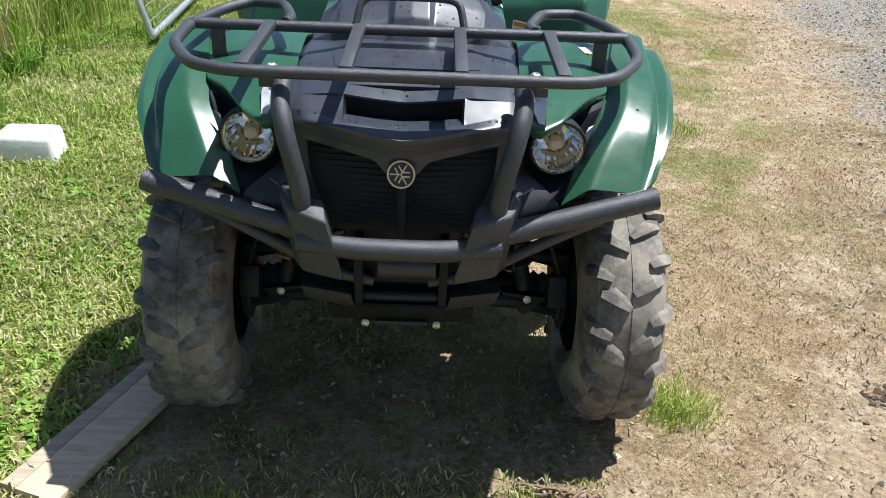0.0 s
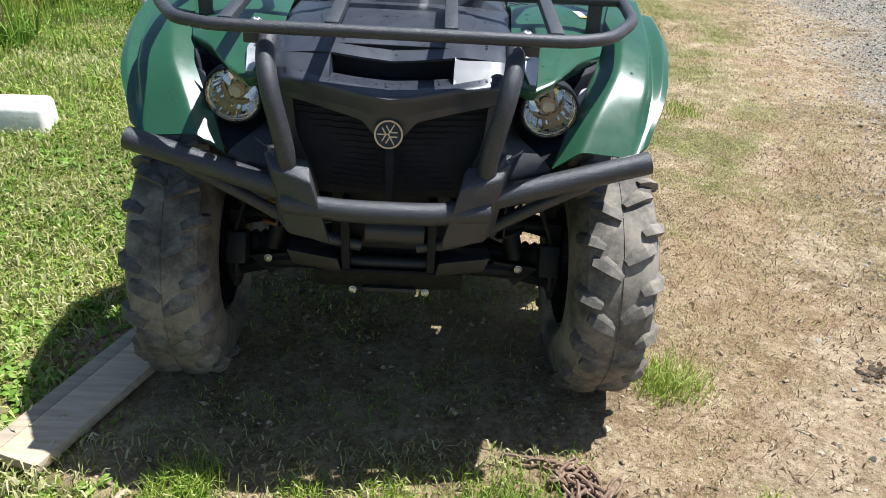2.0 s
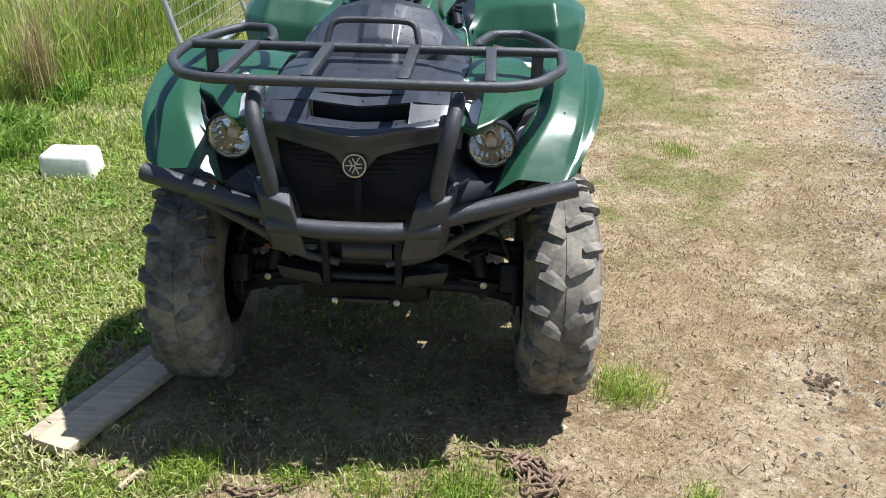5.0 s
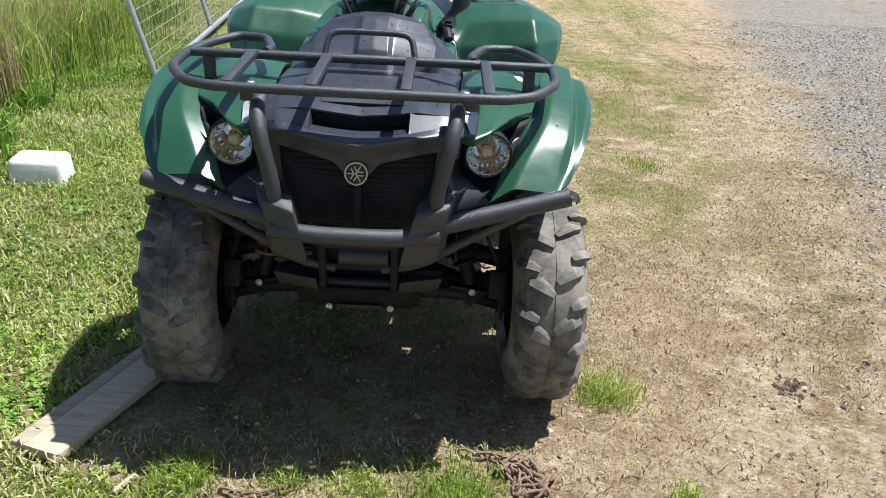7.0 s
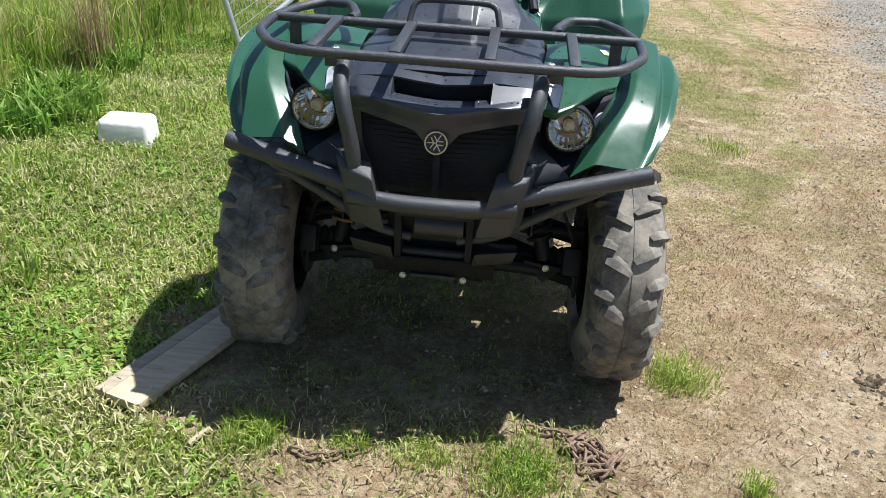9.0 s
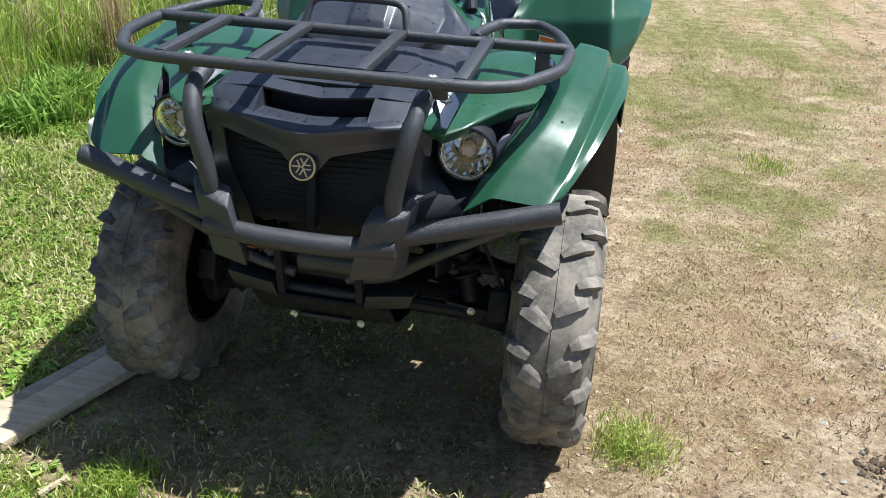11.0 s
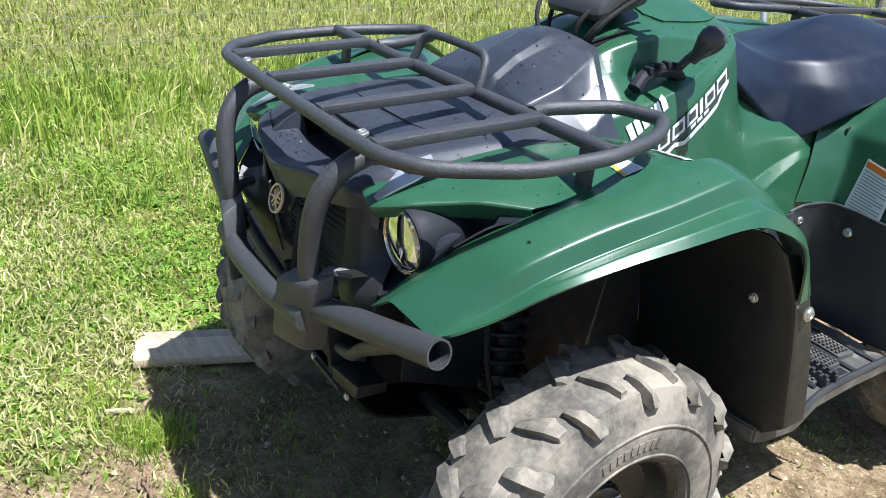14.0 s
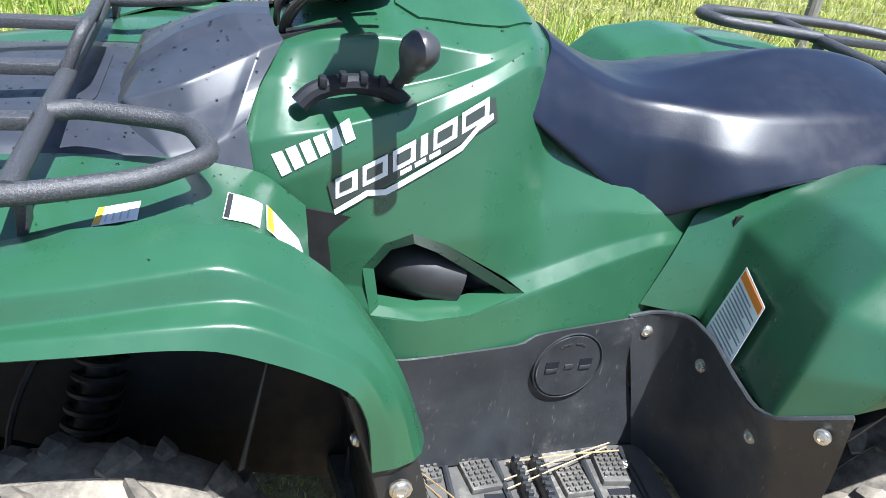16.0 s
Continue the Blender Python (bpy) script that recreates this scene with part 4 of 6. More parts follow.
# front suspension
def suspension(s):
    arm = tube([(s * 0.12, 1.94, 0.345), (s * 0.28, 1.97, 0.325), (s * 0.40, 2.01, 0.275)], 0.020, n=10)
    tube([(s * 0.12, 2.14, 0.345), (s * 0.26, 2.09, 0.325), (s * 0.40, 2.02, 0.275)], 0.018, arm, 10)
    hullp = [(s * x, y, z) for x, y, z in ((0.24, 1.955, 0.355), (0.36, 1.975, 0.330), (0.36, 2.03, 0.320), (0.24, 2.03, 0.340), (0.30, 1.955, 0.290), (0.30, 2.03, 0.290))]
    join(arm, hull(hullp))
    part("lower_arm", arm, DARK, bike)
    up = tube([(s * 0.13, 1.96, 0.455), (s * 0.39, 2.02, 0.425)], 0.014, n=10)
    tube([(s * 0.13, 2.12, 0.455), (s * 0.39, 2.03, 0.425)], 0.014, up, 10)
    part("upper_arm", up, DARK, bike)
    bolt(bike, (s * 0.306, 1.953, 0.337), (0, -1, 0.1), 0.008)
    shock = part("shock_absorber", tube([(s * 0.30, 1.99, 0.35), (s * 0.22, 2.05, 0.66)], 0.022, n=14), DARK, bike)
    a, b = Vector((s * 0.288, 2.00, 0.40)), Vector((s * 0.228, 2.045, 0.63))
    axis = (b - a)
    u = axis.orthogonal().normalized()
    w = axis.normalized().cross(u)
    coil = [a + axis * (i / 108) + 0.036 * (math.cos(i * 2 * math.pi / 12) * u + math.sin(i * 2 * math.pi / 12) * w) for i in range(109)]
    part("spring", tube(coil, 0.0055, n=6, k=0.2, steps=1), SPRING if s < 0 else DARK, shock)
    boot = lathe([(k * 0.012, 0.030 + (0.009 if k % 2 else 0.0) - 0.0006 * k) for k in range(11)], 18, facing((s * 0.27, FRONT, 0.335), (s, 0, 0)))
    part("axle_boot", boot, RUB, bike)
    disc = lathe([(-0.002, 0.05), (-0.002, 0.095), (0.002, 0.095), (0.002, 0.05)], 36, facing((s * 0.398, FRONT, 0.314), (1, 0, 0)), closed=True)
    part("brake_disc", disc, DARK, bike)
    part("brake_caliper", box((0.05, 0.05, 0.08), pose(s * 0.375, 1.945, 0.37, -20), 0.008), DARK, bike)
    part("steering_knuckle", tube([(s * 0.405, 2.0, 0.26), (s * 0.40, 2.015, 0.34), (s * 0.395, 2.02, 0.44)], 0.024, n=10), DARK, bike)
    part("tie_rod", tube([(s * 0.08, 2.14, 0.42), (s * 0.40, 2.10, 0.36)], 0.009, n=8), DARK, bike)
    part("brake_hose", tube([(s * 0.38, 1.95, 0.41), (s * 0.34, 1.92, 0.52), (s * 0.28, 1.95, 0.62), (s * 0.22, 2.0, 0.66)], 0.005, n=6, k=0.5), RUB, bike)
    # wheel-arch liner: inner wall and the flap behind the wheel
    liner = [[(0.245, 1.80, 0.80), (0.250, 1.80, 0.50)], [(0.250, 2.05, 0.90), (0.245, 2.05, 0.40)], [(0.245, 2.40, 0.84), (0.240, 2.42, 0.33)]]
    part("arch_liner", sheet(flip(liner, s), 0.3, 2, 0.3, 3, 0.004), DARK, bike)
    roof = [[(0.25, 1.84, 0.80), (0.42, 1.82, 0.80), (0.50, 1.87, 0.81)], [(0.25, 2.0, 0.88), (0.42, 2.0, 0.89), (0.54, 2.0, 0.868)], [(0.25, 2.2, 0.90), (0.42, 2.2, 0.92), (0.565, 2.2, 0.900)], [(0.25, 2.275, 0.84), (0.42, 2.275, 0.86), (0.560, 2.275, 0.850)]]
    part("arch_roof", sheet(flip(roof, s), 0.3, 2, 0.3, 3, 0.003), DARK, bike)
    flap = [
        [(0.240, 2.298, 0.790), (0.420, 2.302, 0.812), (0.552, 2.312, 0.830), (0.580, 2.332, 0.800), (0.572, 2.380, 0.790)],
        [(0.240, 2.350, 0.700), (0.420, 2.362, 0.700), (0.560, 2.366, 0.700), (0.602, 2.370, 0.700), (0.588, 2.430, 0.700)],
        [(0.245, 2.385, 0.550), (0.420, 2.395, 0.550), (0.560, 2.402, 0.550), (0.606, 2.405, 0.550), (0.606, 2.466, 0.550)],
        [(0.250, 2.410, 0.368), (0.420, 2.425, 0.368), (0.560, 2.436, 0.385), (0.605, 2.440, 0.425), (0.605, 2.500, 0.428)],
    ]
    part("mud_flap", sheet(flip(flap, s), 0.12, 2, 0.35, 3, 0.004), MUDDY, bike, "scuffed black plastic mud flap")
    bolt(bike, (s * 0.606, 2.402, 0.686), (s * 1.0, 0.0, 0.1), 0.011)
    bolt(bike, (s * 0.52, 2.362, 0.685), (0.1 * s, -1, 0), 0.008)


suspension(1)
suspension(-1)


# carrier racks
def rack(front):
    r = 0.0122
    if front:
        loop = [(0.0, 1.683, 0.962), (0.325, 1.683, 0.962), (0.405, 1.725, 0.963), (0.470, 1.850, 0.968), (0.476, 1.990, 0.975), (0.440, 2.120, 0.982), (0.385, 2.190, 0.990), (0.300, 2.160, 0.992), (0.262, 2.035, 0.987), (0.270, 2.000, 0.984)]
    else:
        loop = [(0.0, 3.860, 1.030), (0.340, 3.860, 1.030), (0.430, 3.820, 1.030), (0.490, 3.680, 1.034), (0.495, 3.420, 1.038), (0.480, 3.290, 1.040), (0.420, 3.225, 1.042), (0.345, 3.250, 1.044), (0.315, 3.400, 1.042), (0.305, 3.470, 1.040)]
    y = 1.997 if front else 3.470
    z = 0.983 if front else 1.040
    whole = [(-a, b, c) for a, b, c in reversed(loop[1:])] + loop
    rk = part("front_rack" if front else "rear_rack", tube(whole, r, n=16, k=0.28, steps=4), COAT, bike, "crinkle-coated black steel carrier rack")
    part("cross_rail", tube([(-0.472, y, z - 0.006), (0.472, y, z - 0.004)], 0.0122, n=14), COAT, rk)
    for x in (-0.300, -0.108, 0.108, 0.300):
        ends = ((x, 1.690, 0.968), (x, 1.990, 0.984)) if front else ((x, 3.475, 1.040), (x, 3.855, 1.032))
        a, b = Vector(ends[0]), Vector(ends[1])
        mm = Matrix.Translation((a + b) / 2) @ (b - a).to_track_quat("Y", "Z").to_matrix().to_4x4()
        part("slat", box((0.026, (b - a).length, 0.017), mm, 0.003), COAT, rk)
    feet = ((0.258, 1.715, 0.925, 0.955), (0.418, 1.998, 0.895, 0.972)) if front else ((0.30, 3.47, 0.95, 1.03), (0.36, 3.75, 0.90, 1.02))
    for s in (1, -1):
        for x, yy, z0, z1 in feet:
            part("foot", box((0.030, 0.012, z1 - z0), pose(s * x, yy, (z0 + z1) / 2), 0.002), COAT, rk)
    return rk


rk = rack(True)
part("hoop", tube([(-0.118, 1.997, 0.985), (-0.108, 2.015, 1.032), (-0.085, 2.022, 1.044), (0.085, 2.022, 1.044), (0.108, 2.015, 1.032), (0.118, 1.997, 0.985)], 0.0085, n=12, k=0.35), COAT, rk)
for s in (1, -1):
    bolt(rk, (s * 0.245, 1.700, 0.968), (0, -0.2, 1), 0.009)
rack(False)

# handlebar, pod and cables
bar = part("handlebar", tube([(-0.375, 2.465, 1.235), (-0.20, 2.40, 1.215), (-0.10, 2.37, 1.150), (0.10, 2.37, 1.150), (0.20, 2.40, 1.215), (0.375, 2.465, 1.235)], 0.011, n=12), COAT, bike)
for s in (1, -1):
    part("grip", tube([(s * 0.255, 2.420, 1.221), (s * 0.388, 2.470, 1.237)], 0.016, n=14), RUB, bar)
    part("brake_lever", tube([(s * 0.215, 2.375, 1.225), (s * 0.25, 2.355, 1.230), (s * 0.37, 2.395, 1.235)], 0.007, n=8), SILVER_BLACK, bar)
    part("switch_box", box((0.05, 0.05, 0.05), pose(s * 0.215, 2.40, 1.22), 0.008), BLACK, bar)
part("instrument_pod", hull([(x, y, z) for x in (-0.085, 0.085) for y, z in ((2.290, 1.085), (2.285, 1.120), (2.40, 1.19), (2.45, 1.175), (2.42, 1.120))], 0.018), KNOB, bike, "dark grey instrument pod")
part("steering_stem", tube([(0, 2.30, 0.95), (0, 2.40, 1.15)], 0.028, n=16), DARK, bike)
for k, (x, off) in enumerate(((-0.06, 0.0), (-0.045, 0.02), (0.045, 0.015), (0.06, 0.0), (0.03, -0.01))):
    part("cable", tube([(x, 2.28, 1.02), (x * 1.6, 2.275 + off, 1.08), (x * 2.0, 2.32 + off, 1.13), (x * 2.6, 2.42, 1.19)], 0.005, n=8, k=0.5, steps=5), RUB, bike)
part("dash_well", sheet([[(-0.10, 2.275, 1.045), (0.10, 2.275, 1.045)], [(-0.10, 2.36, 1.075), (0.10, 2.36, 1.075)]], 0.2, 1, 0.2, 1, 0.004), DARK, bike)

# gear selector: gate, lever and knob
gate = part("selector_gate", tube([(0.205, 2.296, 0.990), (0.200, 2.315, 1.010), (0.192, 2.365, 1.022), (0.186, 2.415, 1.015), (0.182, 2.446, 0.992)], 0.014, n=10, k=0.45), PITCH, bike, "black notched gear selector gate")
for y, x, z in ((2.325, 0.204, 1.024), (2.352, 0.201, 1.031), (2.380, 0.197, 1.031), (2.407, 0.194, 1.026)):
    part("gate_tooth", box((0.020, 0.011, 0.014), pose(x, y, z), 0.003), PITCH, gate)
lever = part("selector_lever", tube([(0.170, 2.425, 1.000), (0.200, 2.433, 1.040), (0.232, 2.440, 1.075)], 0.009, n=12), KNOB, bike)
kb = lathe([(-0.055, 0.011), (-0.040, 0.013), (-0.022, 0.020), (-0.010, 0.025), (0.004, 0.027), (0.017, 0.023), (0.025, 0.013), (0.027, 0.0)], 24, facing((0.240, 2.441, 1.085), (0.55, 0.13, 0.82)))
part("knob", kb, KNOB, lever, "matt black gear knob", 60)


# lower side panels, footwells and rear guards
def footwell(s):
    low = [
        [(0.307, 2.40, 0.640), (0.305, 2.47, 0.634), (0.283, 2.66, 0.644), (0.272, 2.690, 0.657), (0.240, 2.870, 0.666)],
        [(0.306, 2.40, 0.620), (0.302, 2.48, 0.616), (0.281, 2.665, 0.620), (0.271, 2.695, 0.624), (0.240, 2.878, 0.630)],
        [(0.300, 2.40, 0.560), (0.296, 2.50, 0.560), (0.270, 2.67, 0.560), (0.262, 2.700, 0.560), (0.235, 2.890, 0.560)],
        [(0.305, 2.40, 0.405), (0.300, 2.53, 0.405), (0.280, 2.70, 0.400), (0.272, 2.740, 0.398), (0.250, 2.945, 0.395)],
    ]
    lp = part("lower_panel", sheet(flip(low, s), 0.2, 2, 0.3, 2, 0.004), SCUFFED, bike, "scuffed black plastic panel with a round cap")
    m = facing((s * 0.2615, 2.761, 0.586), (s, 0.14, 0.02))
    cap = part("round_cap", lathe([(-0.010, 0.0655), (0.0015, 0.0655), (0.0025, 0.0640), (-0.001, 0.0630), (-0.001, 0.0610), (0.0025, 0.0598), (0.0030, 0.0)], 44, m), SCUFFED, lp, "", 20)
    # no slots are cut: black boxes paint their inner shade, a ledge below each
    for o in (-0.032, 0.032):
        part("finger_slot", box((0.004, 0.024, 0.022), m @ Matrix.Translation((0.0018, o, 0.003)), 0), PITCH, cap)
        part("slot_ledge", box((0.003, 0.022, 0.008), m @ Matrix.Translation((0.0035, o, -0.004)), 0.001), SCUFFED, cap)
    for k in range(-3, 4):
        if k:
            a = 0.16 * k
            part("cap_print", box((0.001, 0.006, 0.003), m @ Matrix.Translation((0.0034, 0.046 * math.sin(a), 0.046 * math.cos(a))) @ Matrix.Rotation(-a, 4, "X"), 0), KNOB, cap)
    part("cap_mark", box((0.003, 0.016, 0.010), m @ Matrix.Translation((0.003, 0, 0)), 0.001), KNOB, cap)
    # guard between footwell and rear wheel
    guard = [
        [(0.231, 2.868, 0.664), (0.236, 2.915, 0.678), (0.275, 2.952, 0.694), (0.345, 2.958, 0.694), (0.420, 2.944, 0.692), (0.540, 2.914, 0.708), (0.609, 2.984, 0.768)],
        [(0.233, 2.875, 0.630), (0.238, 2.925, 0.635), (0.285, 2.958, 0.640), (0.360, 2.960, 0.635), (0.440, 2.955, 0.632), (0.540, 2.950, 0.640), (0.606, 3.000, 0.660)],
        [(0.244, 2.905, 0.520), (0.255, 2.945, 0.520), (0.305, 2.965, 0.520), (0.380, 2.972, 0.515), (0.450, 2.970, 0.512), (0.540, 2.976, 0.514), (0.601, 3.005, 0.530)],
        [(0.252, 2.938, 0.395), (0.275, 2.955, 0.395), (0.320, 2.970, 0.396), (0.380, 2.974, 0.396), (0.440, 2.968, 0.396), (0.515, 2.970, 0.402), (0.572, 2.995, 0.440)],
    ]
    part("guard_lip", tube([(s * x, y - 0.002, z) for x, y, z in guard[0]], 0.0045, n=8, k=0.35), SCUFFED, bike)
    part("rear_guard", sheet(flip(guard, s), 0.3, 3, 0.3, 3, 0.004), SCUFFED, bike, "scuffed black plastic guard ahead of the rear wheel")
    for at, way in (((0.239, 2.902, 0.640), (1, -0.3, 0.1)), ((0.336, 2.954, 0.640), (0.3, -1, 0.1)), ((0.500, 2.945, 0.640), (0.1, -1, 0.1)), ((0.596, 2.962, 0.726), (0.5, -0.8, 0.1))):
        bolt(bike, (s * at[0], at[1], at[2]), (s * way[0], way[1], way[2]), 0.009)
    arch = [[(0.24, 2.99, 0.68), (0.60, 3.00, 0.72)], [(0.24, 3.04, 0.84), (0.62, 3.06, 0.83)], [(0.24, 3.22, 0.93), (0.63, 3.23, 0.90)], [(0.24, 3.45, 0.93), (0.62, 3.45, 0.88)], [(0.24, 3.66, 0.80), (0.58, 3.64, 0.76)]]
    part("rear_arch_liner", sheet(flip(arch, s), 0.3, 1, 0.4, 4, 0.004), DARK, bike)
    wall = [[(0.235, 3.0, 0.86), (0.235, 3.0, 0.42)], [(0.235, 3.3, 0.94), (0.235, 3.3, 0.45)], [(0.235, 3.62, 0.9), (0.235, 3.6, 0.6)]]
    part("rear_inner_wall", sheet(flip(wall, s), 0.3, 1, 0.3, 2, 0.004), DARK, bike)
    # footboard with ribs, pegs and grip blocks
    edge = [(0.245, 2.380), (0.560, 2.425), (0.570, 2.455), (0.574, 2.54), (0.542, 2.66), (0.530, 2.80), (0.524, 2.955), (0.255, 2.955)]
    fb = part("footboard", prism([(s * x, y) for x, y in edge], 0.362, 0.398, 0.004), DUSTY, bike, "muddy black ribbed plastic footboard")
    part("footboard_lip", tube([(s * 0.568, 2.462, 0.398), (s * 0.570, 2.54, 0.399), (s * 0.538, 2.66, 0.398), (s * 0.526, 2.80, 0.398), (s * 0.520, 2.950, 0.398)], 0.008, n=8, k=0.3), SCUFFED, fb)
    for k in range(2):
        rail = bmesh.new()
        y = 2.690 + k * 0.034
        box((0.24, 0.010, 0.030), pose(s * 0.415, y, 0.408), 0.002, rail)
        for j in range(15):
            box((0.008, 0.010, 0.008), pose(s * (0.305 + j * 0.0158), y, 0.426), 0.001, rail)
        part("foot_peg", rail, SCUFFED, fb)
    for x, y, w, l, turn in ((0.315, 2.625, 0.075, 0.055, 8), (0.430, 2.600, 0.085, 0.050, 8), (0.300, 2.520, 0.060, 0.070, 8), (0.400, 2.505, 0.090, 0.055, 8), (0.500, 2.520, 0.070, 0.060, 8),
                          (0.345, 2.785, 0.060, 0.050, 4), (0.450, 2.775, 0.085, 0.050, 4), (0.315, 2.865, 0.080, 0.050, -4), (0.430, 2.855, 0.090, 0.055, -4), (0.490, 2.700, 0.050, 0.060, 0)):
        m = pose(s * x, y, 0.402, 0, 0, s * turn)
        pad = box((w, l, 0.014), m, 0.002)
        for a in range(int(w / 0.0115)):
            for b in range(int(l / 0.0115)):
                box((0.0062, 0.0062, 0.006), m @ Matrix.Translation((-w / 2 + 0.008 + a * 0.0115, -l / 2 + 0.008 + b * 0.0115, 0.009)), 0, pad)
        part("grip_block", pad, DUSTY, fb)
    # flat black plates paint the shade of moulded pockets; the board has no hollows
    for x, y, w, l in ((0.372, 2.640, 0.030, 0.034), (0.478, 2.640, 0.026, 0.040), (0.400, 2.752, 0.034, 0.030), (0.505, 2.775, 0.020, 0.050), (0.372, 2.862, 0.020, 0.040), (0.345, 2.505, 0.018, 0.050), (0.452, 2.510, 0.016, 0.050)):
        part("drain_pocket", box((w, l, 0.004), pose(s * x, y, 0.3975), 0), PITCH, fb)
    for y0, y1 in ((2.572, 2.560), (2.660, 2.668), (2.745, 2.738), (2.822, 2.815), (2.905, 2.900)):
        part("board_rib", tube([(s * 0.270, y0, 0.402), (s * 0.522, y1, 0.402)], 0.0055, n=6), SCUFFED, fb)
    for x, y in ((0.39, 2.61), (0.50, 2.60), (0.40, 2.80), (0.31, 2.90)):
        bolt(fb, (s * x, y, 0.401), (0, 0, 1), 0.009)


footwell(1)
footwell(-1)
part("tail_box", hull([(x, y, z) for x in (-0.20, 0.20) for y, z in ((3.36, 0.80), (3.36, 0.95), (3.70, 0.93), (3.72, 0.78))], 0.02), BLACK, bike)


# printed marks: laid a hair over the panel that carries them
def decal(parent, corners, material, name, tree=panel_tree, lift=0.0022, n=6, label=""):
    """corners: (y, z) in order, cast on to the left panel from outside."""
    bm = bmesh.new()
    a, b, c, d = (Vector((0, *q)) for q in corners)
    grid = []
    for i in range(n + 1):
        line = []
        for j in range(n + 1):
            u, v = i / n, j / n
            q = (1 - u) * (1 - v) * a + u * (1 - v) * b + u * v * c + (1 - u) * v * d
            at, nor, _, _ = tree.ray_cast(Vector((1.0, q.y, q.z)), Vector((-1, 0, 0)))
            if at is None:
                at, nor = Vector((0.25, q.y, q.z)), Vector((1, 0, 0))
            nor = nor if nor.x > 0 else -nor
            line.append(bm.verts.new(at + nor * lift))
        grid.append(line)
    for i in range(n):
        for j in range(n):
            bm.faces.new((grid[i][j], grid[i + 1][j], grid[i + 1][j + 1], grid[i][j + 1]))
    return part(name, bm, material, parent, label)


# maker's name as six plain white slanted blocks
for k in range(6):
    f0, f1 = k / 6, (k + 0.76) / 6
    decal(body_panel, [(2.277 + 0.100 * f0, 0.899 + 0.058 * f0), (2.277 + 0.100 * f1, 0.899 + 0.058 * f1), (2.262 + 0.106 * f1, 0.927 + 0.051 * f1), (2.262 + 0.106 * f0, 0.927 + 0.051 * f0)], WHITE, "white_mark", n=6, label="plain white printed block")
# model flash: dark ground, six outlined silver blocks, a row of small ones and a stepped slash below
flash = decal(body_panel, [(2.350, 0.856), (2.580, 0.982), (2.572, 1.014), (2.338, 0.892)], FLASH, "flash_ground", n=40, lift=0.0028, label="dark model flash with silver blocks")


def on_flash(f, g):
    return (2.352 + f * 0.224 - g * 0.012, 0.848 + f * 0.123 + g * 0.046)


for f0, f1 in ((0.02, 0.15), (0.18, 0.33), (0.36, 0.50), (0.53, 0.575), (0.61, 0.76), (0.79, 0.97)):
    decal(body_panel, [on_flash(f0, 0.42), on_flash(f1, 0.42), on_flash(f1 + 0.02, 1.0), on_flash(f0 + 0.02, 1.0)], SILVER, "silver_mark", n=10, lift=0.0038)
    if f1 - f0 > 0.1:
        e = 0.028
        decal(body_panel, [on_flash(f0 + e, 0.56), on_flash(f1 - e, 0.56), on_flash(f1 - e + 0.012, 0.86), on_flash(f0 + e + 0.012, 0.86)], FLASH, "dark_mark", n=8, lift=0.0048)
for f0, f1 in ((0.40, 0.47), (0.49, 0.56), (0.58, 0.65)):
    decal(body_panel, [on_flash(f0, 0.22), on_flash(f1, 0.22), on_flash(f1, 0.36), on_flash(f0, 0.36)], SILVER, "silver_mark", n=6, lift=0.0038)
for f0, g0, f1, g1 in ((0.0, 0.06, 0.20, 0.20), (0.20, 0.20, 0.30, -0.02), (0.30, -0.02, 0.78, 0.06), (0.78, 0.06, 0.90, 0.34), (0.90, 0.34, 1.0, 0.40)):
    decal(body_panel, [on_flash(f0, g0 - 0.10), on_flash(f1, g1 - 0.10), on_flash(f1, g1 + 0.08), on_flash(f0, g0 + 0.08)], SILVER, "silver_slash", n=8, lift=0.0036)


def label(corners, heading, parent, rows_of_print, name="warning_label"):
    """A stuck-on label: four corners from its heading's edge round; heading colour and grey bars of print."""
    a, b, c, d = (Vector(q) for q in corners)
    n = (b - a).cross(d - a).normalized()
    n = -n if n.z - n.y < 0 else n

    def at(u, v, lift):
        return (1 - u) * (1 - v) * a + u * (1 - v) * b + u * v * c + (1 - u) * v * d + n * lift

    def slab(u0, u1, v0, v1, lift, bm):
        q = [at(u, v, h) for h in (lift - 0.0006, lift) for u, v in ((u0, v0), (u1, v0), (u1, v1), (u0, v1))]
        vs = [bm.verts.new(p) for p in q]
        bm.faces.new(vs[4:])
        for i in range(4):
            j = (i + 1) % 4
            bm.faces.new((vs[i], vs[j], vs[4 + j], vs[4 + i]))
        return bm

    base = part(name, slab(0, 1, 0, 1, 0.0, bmesh.new()), WHITE, parent, "white warning label with a coloured heading")
    part("heading", slab(0.04, 0.96, 0.03, 0.15, 0.0008, bmesh.new()), heading, base)
    ink = bmesh.new()
    for k in range(rows_of_print):
        v = 0.20 + k * 0.76 / rows_of_print
        slab(0.07, 0.93 - 0.25 * ((k * 7) % 3 == 0), v, v + 0.24 / rows_of_print, 0.0008, ink)
    part("print", ink, GREY_INK, base)
    return base


label([(0.310, 2.990, 0.812), (0.402, 2.970, 0.798), (0.397, 2.952, 0.682), (0.300, 2.966, 0.690)], ORANGE, bike, 13)


